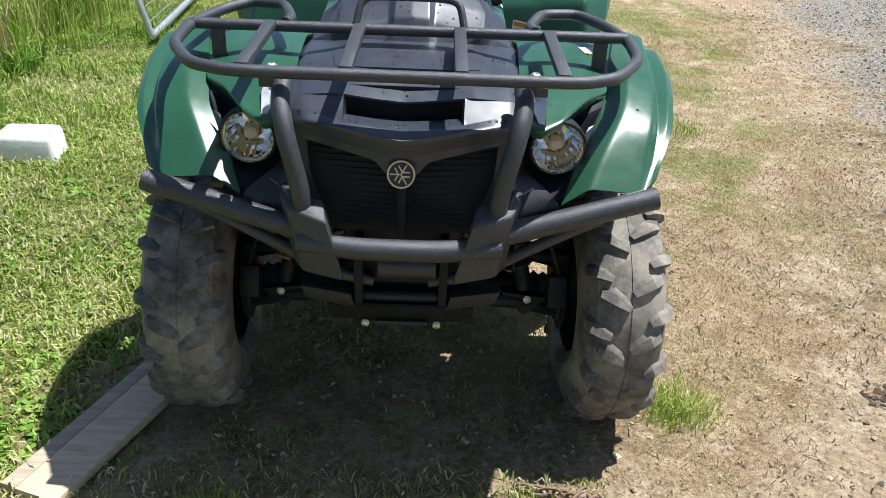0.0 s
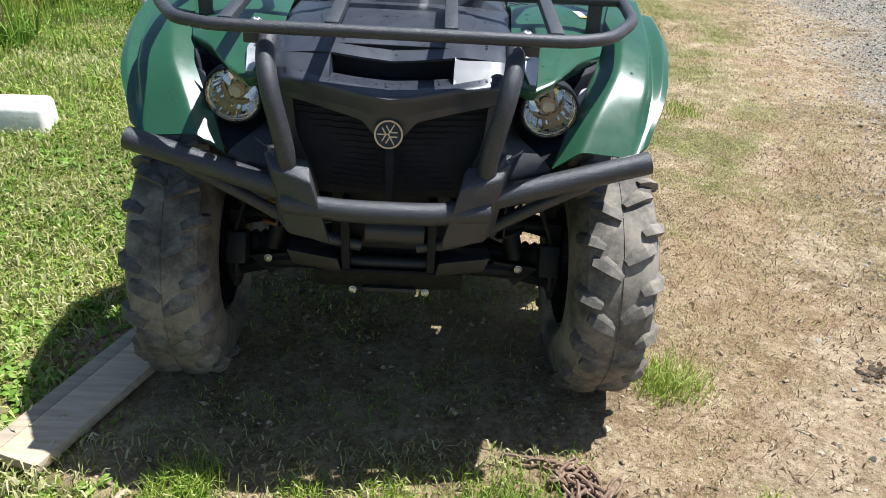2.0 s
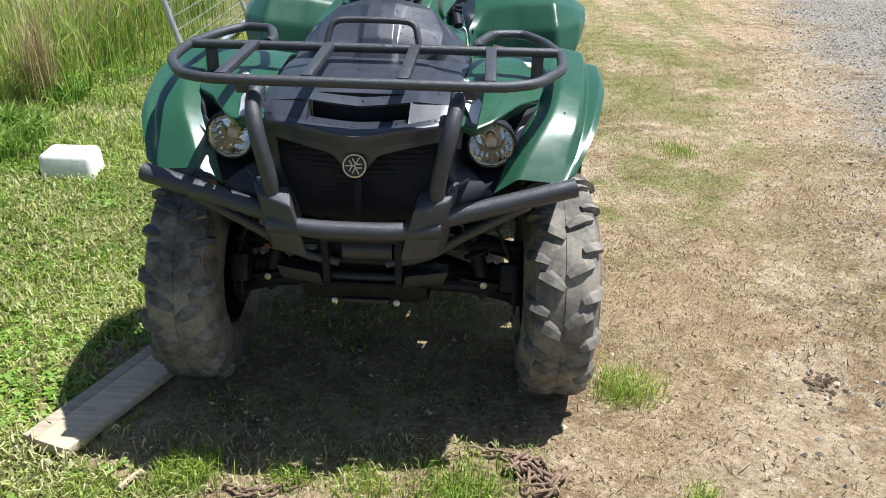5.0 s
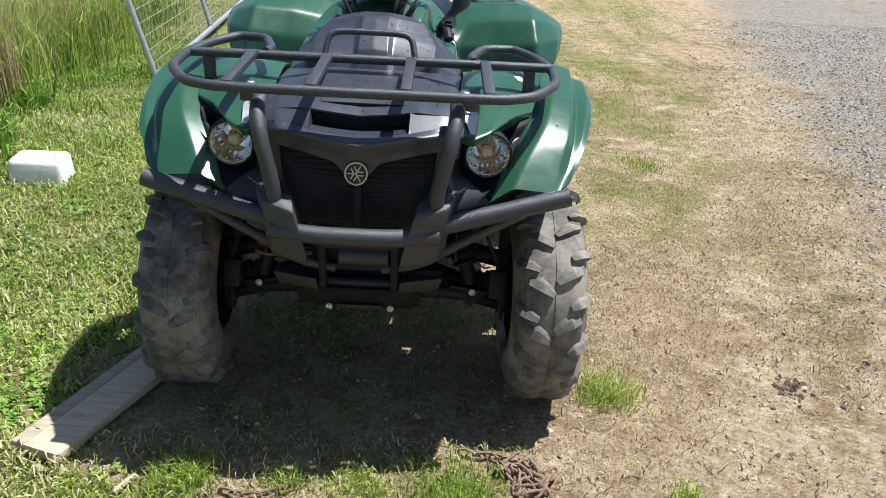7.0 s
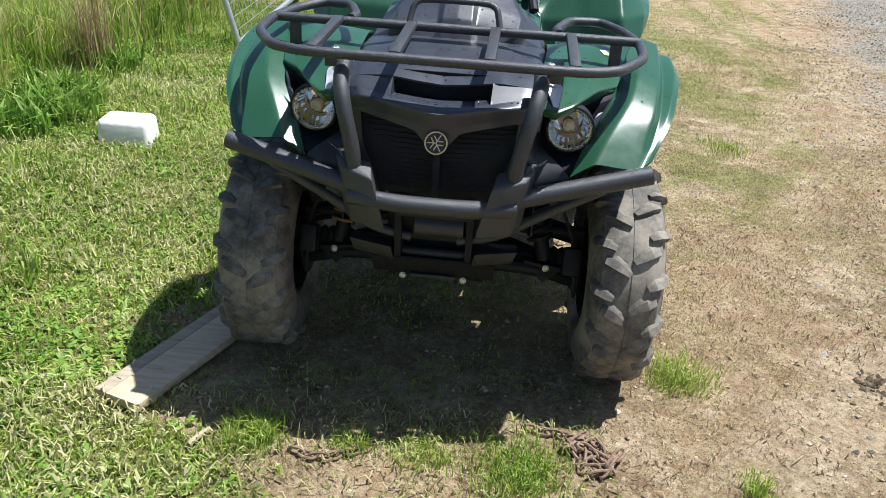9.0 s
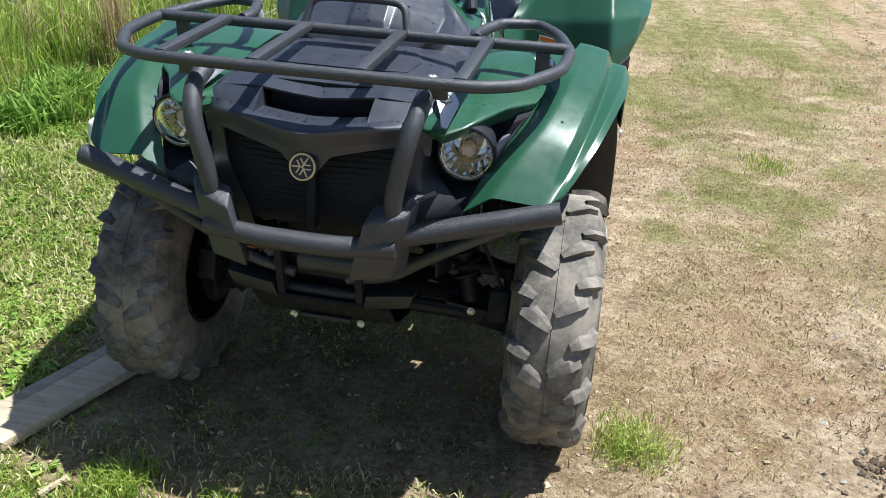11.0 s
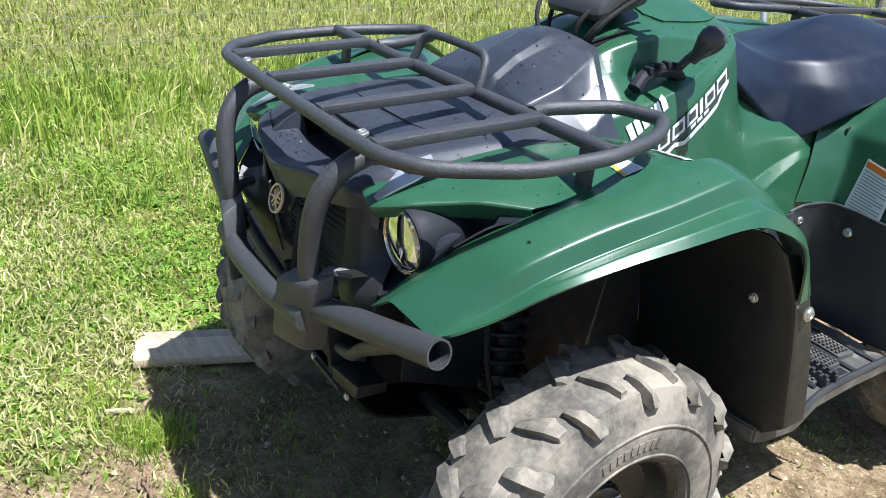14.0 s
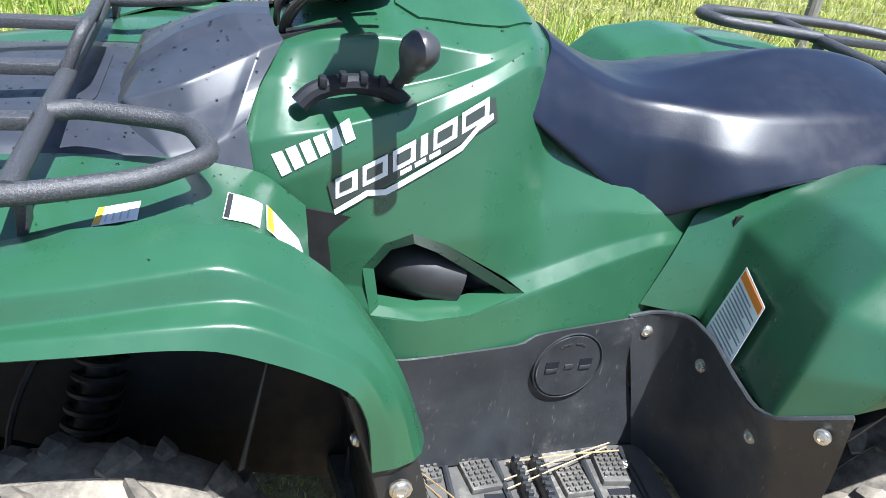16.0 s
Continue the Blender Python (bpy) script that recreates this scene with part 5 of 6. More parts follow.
def deck_label(corners, heading, rows_of_print, name="deck_label"):
    """A label that follows the green deck below it; heading along its first edge; corners as (x, y)."""
    bm0 = bmesh.new()
    for ob in bike.children:
        if ob.name.startswith(("top_panel", "front_fender")):
            bm0.from_mesh(ob.data)
    tree = BVHTree.FromBMesh(bm0)
    bm0.free()
    a, b, c, d = (Vector((*q, 0)) for q in corners)

    def patch(u0, u1, v0, v1, up, n=8):
        bm = bmesh.new()
        grid = []
        for i in range(n + 1):
            line = []
            for j in range(n + 1):
                u, v = u0 + (u1 - u0) * i / n, v0 + (v1 - v0) * j / n
                q = (1 - u) * (1 - v) * a + u * (1 - v) * b + u * v * c + (1 - u) * v * d
                at, nor, _, _ = tree.ray_cast(Vector((q.x, q.y, 2.0)), Vector((0, 0, -1)))
                nor = nor if nor.z > 0 else -nor
                line.append(bm.verts.new(at + nor * up))
            grid.append(line)
        for i in range(n):
            for j in range(n):
                bm.faces.new((grid[i][j], grid[i + 1][j], grid[i + 1][j + 1], grid[i][j + 1]))
        return bm

    base = part(name, patch(0, 1, 0, 1, 0.0016), WHITE, bike, "white warning label with a coloured heading")
    part("heading", patch(0.04, 0.96, 0.02, 0.17, 0.0026), heading, base)
    ink = bmesh.new()
    for k in range(rows_of_print):
        v = 0.26 + k * 0.66 / rows_of_print
        join(ink, patch(0.10, 0.88 - 0.25 * ((k * 7) % 3 == 0), v, v + 0.16 / rows_of_print, 0.0026, 3))
    part("print", ink, PALE_INK, base)


deck_label([(0.436, 2.066), (0.400, 2.069), (0.388, 2.112), (0.432, 2.112)], YELLOW, 4)
deck_label([(0.432, 2.200), (0.350, 2.206), (0.356, 2.246), (0.434, 2.240)], BLACK_INK, 4)
deck_label([(0.425, 2.248), (0.350, 2.251), (0.372, 2.290), (0.436, 2.298)], YELLOW, 3)


# beads of water left on the upper panels
def beads(parent, spots, count, seed):
    """Small domes on the part below random spots of an (x, y) box."""
    r = random.Random(seed)
    bm0 = bmesh.new()
    bm0.from_mesh(parent.data)
    tree = BVHTree.FromBMesh(bm0)
    bm0.free()
    bm = bmesh.new()
    x0, x1, y0, y1 = spots
    for _ in range(count):
        at, nor, _, _ = tree.ray_cast(Vector((r.uniform(x0, x1), r.uniform(y0, y1), 2.0)), Vector((0, 0, -1)))
        if at is None or abs(nor.z) < 0.35:
            continue
        nor = nor if nor.z > 0 else -nor
        size = r.uniform(0.0010, 0.0022) if r.random() < 0.8 else r.uniform(0.002, 0.0034)
        m = facing(at, nor)
        lathe([(-0.0002, size), (size * 0.35, size * 0.85), (size * 0.55, size * 0.45), (size * 0.62, 0.0)], 8, m, bm, caps=False)
    return tagged(part("water_film", bm, WATER, parent, "scattered beads of water", 60), kind="stuff")


for name, spots, count in (("hood", (-0.24, 0.24, 1.78, 2.1), 220), ("cowl", (-0.24, 0.24, 2.08, 2.28), 130), ("nose", (-0.22, 0.22, 1.66, 1.75), 90), ("scoop_floor", (-0.11, 0.11, 1.69, 1.74), 60), ("hood_lid", (-0.14, 0.14, 1.88, 2.02), 80), ("side_panel", (0.06, 0.24, 2.26, 2.68), 50), ("front_fender", (0.36, 0.60, 1.8, 2.35), 16), ("top_panel", (0.24, 0.46, 1.72, 2.3), 110)):
    beads(bpy.data.objects[name], spots, count, len(name))


# ---- ground: one sheet, lawn on the bike's right, worn dirt round it, gravel track on its left ----
rng = np.random.default_rng(7)


def smooth01(v, lo, hi):
    u = np.clip((v - lo) / (hi - lo), 0, 1)
    return u * u * (3 - 2 * u)


def wobble(x, y, s, seed):
    """Cheap smooth noise in -1..1 for arrays."""
    r = np.random.default_rng(seed)
    total = np.zeros_like(x)
    for k in range(7):
        f = s * (0.6 + 0.35 * k)
        a, p = r.uniform(0, 2 * math.pi, 2)
        total += np.sin(f * (math.cos(a) * x + math.sin(a) * y) * 2 * math.pi + p) / (1 + 0.35 * k)
    return np.clip(total / 3.2, -1, 1)


def lift(x, y):
    """Height of the ground."""
    near = 1 / (1 + ((x - 0.2) ** 2 + (y - 2.5) ** 2) / 60)
    rise = 0.016 * smooth01(y, 2.5, 3.2)
    return near * (0.006 * wobble(x, y, 1.1, 3) + 0.004 * wobble(x, y, 4.3, 5) + 0.003 * wobble(x, y, 13.0, 6)) - 0.004 + rise


def lawn_share(x, y, green_only=False):
    """How grassy a spot is, plus a shade tint under the bike; green_only leaves out that tint and the thin dry cover on
    the drive.
    """
    w = 0.16 * wobble(x, y, 0.9, 11) + 0.10 * wobble(x, y, 3.1, 12)
    edge = -0.82 + 0.46 * (1 - smooth01(y, 1.40, 1.80)) + w
    left = 1 - smooth01(x, edge - 0.18, edge + 0.14)
    front = smooth01(wobble(x, y, 1.9, 14), -0.1, 0.9) * smooth01(-y, -1.50, -1.30) * (1 - smooth01(x, 0.2, 0.8)) * 0.75
    back = smooth01(y, 3.2, 5.0) * (1 - smooth01(x, 1.0 + 0.22 * (y - 3), 1.9 + 0.24 * (y - 3))) * smooth01(wobble(x, y, 0.8, 15), -0.9, 0.5) * 0.9
    dry = smooth01(wobble(x, y, 1.4, 16), -0.2, 0.7) * smooth01(x, 0.8, 1.1) * (1 - smooth01(x, 1.8 + 0.2 * (y - 2.5), 2.6 + 0.2 * (y - 2.5))) * 0.35
    green = smooth01(x, 0.62, 0.85) * (1 - smooth01(x, 1.15 + 0.24 * (y - 2.5), 1.85 + 0.24 * (y - 2.5))) * smooth01(y, 2.2, 3.2) * smooth01(wobble(x, y, 1.3, 17) + 0.6 * wobble(x, y, 4.2, 20), -0.7, 0.7) * 0.95
    # bike's shadow deepened in the ground colour: dark thatch tint over its footprint
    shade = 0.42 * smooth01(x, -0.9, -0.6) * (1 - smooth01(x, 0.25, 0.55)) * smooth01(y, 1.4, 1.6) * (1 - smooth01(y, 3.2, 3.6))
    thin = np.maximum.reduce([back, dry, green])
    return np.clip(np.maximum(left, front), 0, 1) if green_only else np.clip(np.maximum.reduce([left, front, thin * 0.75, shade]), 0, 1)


def bare_share(x, y):
    """Where the drive is trodden down to pale soil."""
    return (1 - smooth01(wobble(x, y, 1.15, 18) + 0.6 * wobble(x, y, 4.0, 19), -0.6, 0.5)) * smooth01(x, 0.35, 0.7)


def gravel_share(x, y):
    edge = 1.62 + 0.21 * (y - 2.4) + 0.22 * wobble(x, y, 0.7, 21)
    return smooth01(x, edge - 0.5, edge + 1.1) * 0.85


def axis(fine_lo, fine_hi, step, far):
    inner = np.arange(fine_lo, fine_hi + 1e-6, step)
    grow = [step * 1.25**k for k in range(1, 60)]
    out = np.cumsum(grow)
    out = out[out < far]
    return np.concatenate([(fine_lo - out)[::-1], inner, fine_hi + out])


gx, gy = axis(-3.2, 3.0, 0.028, 900), axis(0.6, 5.2, 0.028, 900)
X, Y = np.meshgrid(gx, gy, indexing="ij")
Z = lift(X, Y)
nx, ny = X.shape
idx = np.arange(nx * ny).reshape(nx, ny)
quads = np.stack([idx[:-1, :-1], idx[1:, :-1], idx[1:, 1:], idx[:-1, 1:]], -1).reshape(-1, 4)
gme = bpy.data.meshes.new("ground")
gme.from_pydata(np.stack([X, Y, Z], -1).reshape(-1, 3).tolist(), [], quads.tolist())
# lawn also carries the painted shade under the bike
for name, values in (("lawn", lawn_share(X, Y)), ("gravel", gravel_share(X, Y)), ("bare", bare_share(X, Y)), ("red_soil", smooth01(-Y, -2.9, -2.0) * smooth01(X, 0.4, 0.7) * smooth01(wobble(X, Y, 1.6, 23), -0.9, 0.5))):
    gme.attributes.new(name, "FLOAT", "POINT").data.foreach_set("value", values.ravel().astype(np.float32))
gme.polygons.foreach_set("use_smooth", np.ones(len(quads), bool))


def ground_material():
    m = shader("ground_soil", (0.3, 0.24, 0.17), 0.95, spec=0.15)
    lawn, gravel, bare, reds = (node(m, "ShaderNodeAttribute") for _ in range(4))
    lawn.attribute_name, gravel.attribute_name, bare.attribute_name, reds.attribute_name = "lawn", "gravel", "bare", "red_soil"
    big, mid, fine, tiny = noise_tex(m, 1.3, 5.0), noise_tex(m, 9.0, 6.0, 0.7), noise_tex(m, 55.0, 6.0, 0.75), noise_tex(m, 260.0, 3.0, 0.7)
    mixed = maths(m, "ADD", maths(m, "MULTIPLY", big, 0.35), maths(m, "ADD", maths(m, "MULTIPLY", mid, 0.30), maths(m, "MULTIPLY", fine, 0.40)))
    dirt = ramp(m, mixed, ((0.40, (0.085, 0.055, 0.029)), (0.50, (0.290, 0.208, 0.120)), (0.61, (0.55, 0.435, 0.285))))
    red = mix(m, span(m, big, 0.48, 0.64), dirt, mix(m, 0.5, dirt, (0.23, 0.115, 0.058)))
    pale = ramp(m, maths(m, "ADD", maths(m, "MULTIPLY", mid, 0.5), maths(m, "MULTIPLY", fine, 0.5)), ((0.37, (0.17, 0.118, 0.068)), (0.50, (0.39, 0.300, 0.192)), (0.63, (0.62, 0.49, 0.34))))
    red = mix(m, maths(m, "MULTIPLY", reds.outputs["Fac"], span(m, mid, 0.30, 0.62, (0.75, 0.15))), red, mix(m, 0.55, dirt, (0.20, 0.105, 0.056)))
    red = mix(m, maths(m, "MULTIPLY", span(m, maths(m, "ADD", bare.outputs["Fac"], maths(m, "MULTIPLY", maths(m, "SUBTRACT", mid, 0.5), 1.2)), 0.25, 1.05), 0.70), red, pale)
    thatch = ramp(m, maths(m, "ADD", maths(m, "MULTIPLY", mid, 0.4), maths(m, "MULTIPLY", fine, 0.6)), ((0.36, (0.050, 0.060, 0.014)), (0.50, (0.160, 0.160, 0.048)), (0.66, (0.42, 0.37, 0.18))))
    v = node(m, "ShaderNodeTexVoronoi", Scale=52.0)
    wire(m, place(m), v.inputs["Vector"])
    gap = span(m, v.outputs["Distance"], 0.30, 0.75)
    stone = ramp(m, maths(m, "ADD", maths(m, "MULTIPLY", v.outputs["Color"], 0.45), maths(m, "MULTIPLY", fine, 0.55)), ((0.30, (0.17, 0.152, 0.122)), (0.5, (0.33, 0.300, 0.250)), (0.75, (0.52, 0.480, 0.415))))
    stone = mix(m, maths(m, "MULTIPLY", gap, 0.45), stone, (0.075, 0.062, 0.046))
    gmask = span(m, maths(m, "ADD", gravel.outputs["Fac"], maths(m, "MULTIPLY", maths(m, "SUBTRACT", maths(m, "ADD", maths(m, "MULTIPLY", mid, 0.5), maths(m, "MULTIPLY", big, 0.5)), 0.5), 2.6)), 0.30, 0.95)
    # thatch colours the lawn and darkens the soil in the bike's shadow
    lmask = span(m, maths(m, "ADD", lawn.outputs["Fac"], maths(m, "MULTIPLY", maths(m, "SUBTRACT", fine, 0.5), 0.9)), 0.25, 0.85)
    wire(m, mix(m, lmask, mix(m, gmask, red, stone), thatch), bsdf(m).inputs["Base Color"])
    h = maths(m, "ADD", maths(m, "MULTIPLY", mid, 0.6), maths(m, "ADD", maths(m, "MULTIPLY", fine, 0.45), maths(m, "MULTIPLY", tiny, 0.14)))
    h = maths(m, "SUBTRACT", h, maths(m, "MULTIPLY", maths(m, "MULTIPLY", gap, gmask), 0.35))
    bumped(m, h, 1.0, 0.034)
    return m


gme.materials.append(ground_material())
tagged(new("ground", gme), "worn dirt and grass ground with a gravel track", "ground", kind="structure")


def stuff(name, verts, faces, material, label, category):
    me = bpy.data.meshes.new(name)
    me.from_pydata(verts.tolist(), [], faces.tolist())
    me.materials.append(material)
    return tagged(new(name, me), label, category, kind="stuff")


def blades(x, y, height, width, lean, curl=0.5, z=None):
    """Bent tapering blades: five corners and three triangles each."""
    n = len(x)
    a = rng.uniform(0, 2 * math.pi, n)
    t = rng.uniform(0, 2 * math.pi, n)
    z = lift(x, y) - 0.003 if z is None else z
    side = np.stack([np.cos(t), np.sin(t), 0 * t], -1) * (width / 2)[:, None]
    out = np.stack([np.cos(a), np.sin(a), 0 * a], -1)
    base = np.stack([x, y, z], -1)
    up = np.array([0, 0, 1.0])
    mid = base + out * (height * lean * (1 - curl))[:, None] * 0.5 + up * (height * 0.6)[:, None] * np.sqrt(np.clip(1 - (lean * (1 - curl)) ** 2 * 0.5, 0.1, 1))[:, None]
    tip = base + out * (height * lean)[:, None] + up * (height * np.sqrt(np.clip(1 - lean**2, 0.02, 1)))[:, None]
    v = np.stack([base - side, base + side, mid + side * 0.8, mid - side * 0.8, tip], 1).reshape(-1, 3)
    k = np.arange(n)[:, None] * 5
    f = np.concatenate([k + [0, 1, 2], k + [0, 2, 3], k + [3, 2, 4]])
    return v, f


def scatter(n, x0, x1, y0, y1, share):
    x, y = rng.uniform(x0, x1, n), rng.uniform(y0, y1, n)
    keep = rng.random(n) < share(x, y)
    return x[keep], y[keep]


LAWN = plant("lawn_green", ((0.05, (0.065, 0.15, 0.010)), (0.45, (0.250, 0.370, 0.050)), (0.72, (0.44, 0.48, 0.12)), (0.97, (0.62, 0.56, 0.30))))
TALL = plant("meadow_green", ((0.05, (0.10, 0.20, 0.016)), (0.5, (0.27, 0.38, 0.045)), (0.8, (0.46, 0.48, 0.12)), (0.98, (0.60, 0.53, 0.28))))
DRY = plant("dry_stalks", ((0.1, (0.28, 0.18, 0.085)), (0.6, (0.48, 0.36, 0.20)), (0.95, (0.64, 0.55, 0.36))), 0.7, 0.2)
FIELD = plant("field_green", ((0.05, (0.18, 0.25, 0.034)), (0.5, (0.37, 0.41, 0.095)), (0.95, (0.57, 0.52, 0.25))))
LEAF = plant("broad_leaf", ((0.1, (0.09, 0.19, 0.02)), (0.6, (0.20, 0.33, 0.045)), (0.95, (0.34, 0.43, 0.10))))
STRAW = plant("straw_litter", ((0.1, (0.16, 0.10, 0.055)), (0.5, (0.31, 0.22, 0.13)), (0.9, (0.50, 0.40, 0.26))), 0.85, 0.1)

# short lawn near the bike
x, y = scatter(430000, -4.8, 2.6, 0.1, 7.5, lambda x, y: smooth01(y, 0.1, 1.0) * smooth01(x, -4.8, -3.4) * lawn_share(x, y, True) ** 1.3 * np.where(y > 4.5, 0.75, 1.0))
n = len(x)
v, f = blades(x, y, rng.uniform(0.012, 0.050, n) * (1 + 0.5 * wobble(x, y, 0.8, 31)), rng.uniform(0.0034, 0.0105, n), rng.uniform(0.45, 0.992, n))
stuff("lawn", v, f, LAWN, "short bright green mown grass", "grass")

# thin dry grass on the drive
x, y = scatter(230000, 0.55, 4.0, 1.0, 7.5, lambda x, y: np.clip(lawn_share(x, y) - lawn_share(x, y, True), 0, 1))
n = len(x)
v, f = blades(x, y, rng.uniform(0.006, 0.020, n), rng.uniform(0.002, 0.005, n), rng.uniform(0.75, 0.99, n))
THIN = plant("thin_dry_grass", ((0.05, (0.17, 0.23, 0.036)), (0.5, (0.37, 0.38, 0.105)), (0.95, (0.56, 0.49, 0.25))), 0.7, 0.25)
stuff("thin_grass", v, f, THIN, "thin half-dry grass on the drive", "grass")

# trodden dead grass over the drive, with bare patches
x, y = scatter(300000, 0.45, 4.2, 0.8, 8.0, lambda x, y: smooth01(wobble(x, y, 1.15, 18) + 0.5 * wobble(x, y, 4.0, 19), -0.45, 0.55) * smooth01(x, 0.45, 0.85) * np.where(y > 4.5, 0.55, 1.0) * (1 - 0.45 * gravel_share(x, y)))
n = len(x)
v, f = blades(x, y, rng.uniform(0.005, 0.017, n), rng.uniform(0.0016, 0.0036, n), rng.uniform(0.94, 0.999, n))
THATCH = plant("dead_thatch", ((0.05, (0.17, 0.125, 0.062)), (0.35, (0.33, 0.265, 0.135)), (0.70, (0.43, 0.39, 0.17)), (0.95, (0.60, 0.52, 0.31))), 0.8, 0.15)
stuff("dead_grass", v, f, THATCH, "trodden brown dead grass covering the drive", "grass")
x, y = scatter(170000, 0.45, 2.5, 0.8, 4.2, lambda x, y: (0.12 + 0.88 * (1 - bare_share(x, y))) * smooth01(x, 0.45, 0.75) * (1 - 0.7 * gravel_share(x, y)))
n = len(x)
v, f = blades(x, y, rng.uniform(0.004, 0.013, n), rng.uniform(0.0012, 0.0028, n), rng.uniform(0.90, 0.997, n))
stuff("chaff", v, f, THATCH, "fine chopped dead grass on bare soil", "grass")

x, y = scatter(9000, -0.75, 0.5, 1.45, 3.2, lambda x, y: smooth01(wobble(x, y, 1.7, 77), -0.6, 0.6))
n = len(x)
v, f = blades(x, y, rng.uniform(0.008, 0.035, n), rng.uniform(0.002, 0.005, n), rng.uniform(0.5, 0.98, n))
stuff("shaded_grass", v, f, TALL, "sparse thin grass on the shaded dirt", "grass")

# pale clippings left on the lawn
x, y = scatter(56000, -3.8, -0.15, 0.6, 5.5, lambda x, y: lawn_share(x, y, True) * smooth01(wobble(x, y, 1.0, 71) + 0.4 * wobble(x, y, 3.6, 72), -0.7, 0.7))
n = len(x)
v, f = blades(x, y, rng.uniform(0.018, 0.055, n), rng.uniform(0.003, 0.009, n), rng.uniform(0.90, 0.992, n), 0.3, lift(x, y) + rng.uniform(0.006, 0.028, n))
CLIP = plant("grass_clippings", ((0.05, (0.20, 0.22, 0.06)), (0.5, (0.42, 0.40, 0.17)), (0.95, (0.62, 0.57, 0.33))), 0.7, 0.25)
stuff("grass_clippings", v, f, CLIP, "pale drying grass clippings on the lawn", "grass")

x, y = scatter(9000, -1.2, 0.5, 0.6, 1.7, lambda x, y: 0.35 + 0.65 * smooth01(wobble(x, y, 1.3, 73), -0.4, 0.6))
n = len(x)
v, f = blades(x, y, rng.uniform(0.015, 0.045, n), rng.uniform(0.002, 0.006, n), rng.uniform(0.92, 0.995, n), 0.3, lift(x, y) + rng.uniform(0.001, 0.008, n))
stuff("straw_clippings", v, f, CLIP, "pale straw-like clippings strewn on bare dirt", "grass")

# clumps of longer broad grass in the lawn
cx, cy = scatter(420, -4.2, -1.25, 0.6, 6.5, lambda x, y: smooth01(wobble(x, y, 0.6, 81), -0.5, 0.6) * smooth01(-x, 1.2, 2.2))
k = np.repeat(np.arange(len(cx)), 46)
n = len(k)
x, y = cx[k] + rng.normal(0, 0.05, n), cy[k] + rng.normal(0, 0.05, n)
v, f = blades(x, y, rng.uniform(0.05, 0.17, n), rng.uniform(0.005, 0.012, n), rng.uniform(0.3, 0.95, n))
stuff("grass_clumps", v, f, LAWN, "clumps of longer broad green grass", "grass")

cx, cy = scatter(110, -3.1, -1.55, 3.3, 5.2, lambda x, y: np.exp(-((x + 2.25) / 0.45) ** 2) * (1 - smooth01(x + 0.35 * (y - 3.6), -1.95, -1.75)))
k = np.repeat(np.arange(len(cx)), 30)
n = len(k)
v, f = blades(cx[k] + rng.normal(0, 0.035, n), cy[k] + rng.normal(0, 0.035, n), rng.uniform(0.10, 0.24, n), rng.uniform(0.010, 0.020, n), rng.uniform(0.25, 0.9, n))
stuff("strap_grass", v, f, LEAF, "clumps of broad strap-leaved green grass by the salt block", "grass")

# farther field beyond the fence line and behind
x, y = scatter(120000, -16, -3.4, -4, 18, lambda x, y: 0.25 + 0.75 * np.exp(-((x + 4) ** 2) / 40))
n = len(x)
v, f = blades(x, y, rng.uniform(0.05, 0.14, n), rng.uniform(0.008, 0.02, n), rng.uniform(0.2, 0.95, n))
stuff("field_grass", v, f, FIELD, "yellow-green field grass", "grass")
x, y = scatter(60000, -8, 6.0, 6.0, 22, lambda x, y: (1 - smooth01(x, 1.5 + 0.25 * (y - 6), 2.8 + 0.25 * (y - 6))) * 0.6)
n = len(x)
v, f = blades(x, y, rng.uniform(0.03, 0.10, n) * np.where(x > -0.8, 0.30, 1.0), rng.uniform(0.005, 0.012, n), rng.uniform(0.5, 0.985, n))
stuff("verge_grass", v, f, FIELD, "thin dry verge grass", "grass")


# tall grass along the fence line
def strip(x, y):
    c = -2.75 - 0.10 * (y - 1.5) + 0.25 * wobble(x, y, 0.25, 41)
    return np.exp(-((x - c + 0.45) / 0.55) ** 2) * (0.45 + 0.55 * smooth01(wobble(x, y, 0.8, 42), -0.5, 0.7))


x, y = scatter(34000, -5.0, -1.6, -1.5, 12, strip)
n = len(x)
v, f = blades(x, y, rng.uniform(0.08, 0.30, n), rng.uniform(0.006, 0.013, n), rng.uniform(0.1, 0.75, n))
stuff("tall_grass", v, f, TALL, "tall uncut grass along the fence line", "grass")
x, y = scatter(3600, -3.8, -2.2, 3.6, 8.0, lambda x, y: np.exp(-((x + 2.95) / 0.35) ** 2) * smooth01(wobble(x, y, 0.7, 44), -0.1, 0.5))
n = len(x)
v, f = blades(x, y, rng.uniform(0.35, 0.75, n), rng.uniform(0.003, 0.007, n), rng.uniform(0.05, 0.5, n))
stuff("dry_weeds", v, f, DRY, "dry brown standing weed stalks", "weeds")


for cx, cy, count, high in ((-2.50, 4.82, 170, 0.80), (-2.60, 4.98, 90, 0.62), (-3.05, 4.75, 70, 0.50)):
    n = count
    v, f = blades(rng.normal(cx, 0.06, n), rng.normal(cy, 0.06, n), rng.uniform(0.4, 1.0, n) * high, rng.uniform(0.003, 0.007, n), rng.uniform(0.03, 0.35, n))
    tagged(stuff("weed_stand", v, f, DRY, "upright bundle of tan dead weed stalks", "weeds"), group="dead weed stands")
x, y = scatter(16000, -3.9, -2.1, 3.2, 8.5, lambda x, y: np.exp(-((x + 2.9) / 0.42) ** 2) * smooth01(wobble(x, y, 0.9, 46), -0.6, 0.6))
n = len(x)
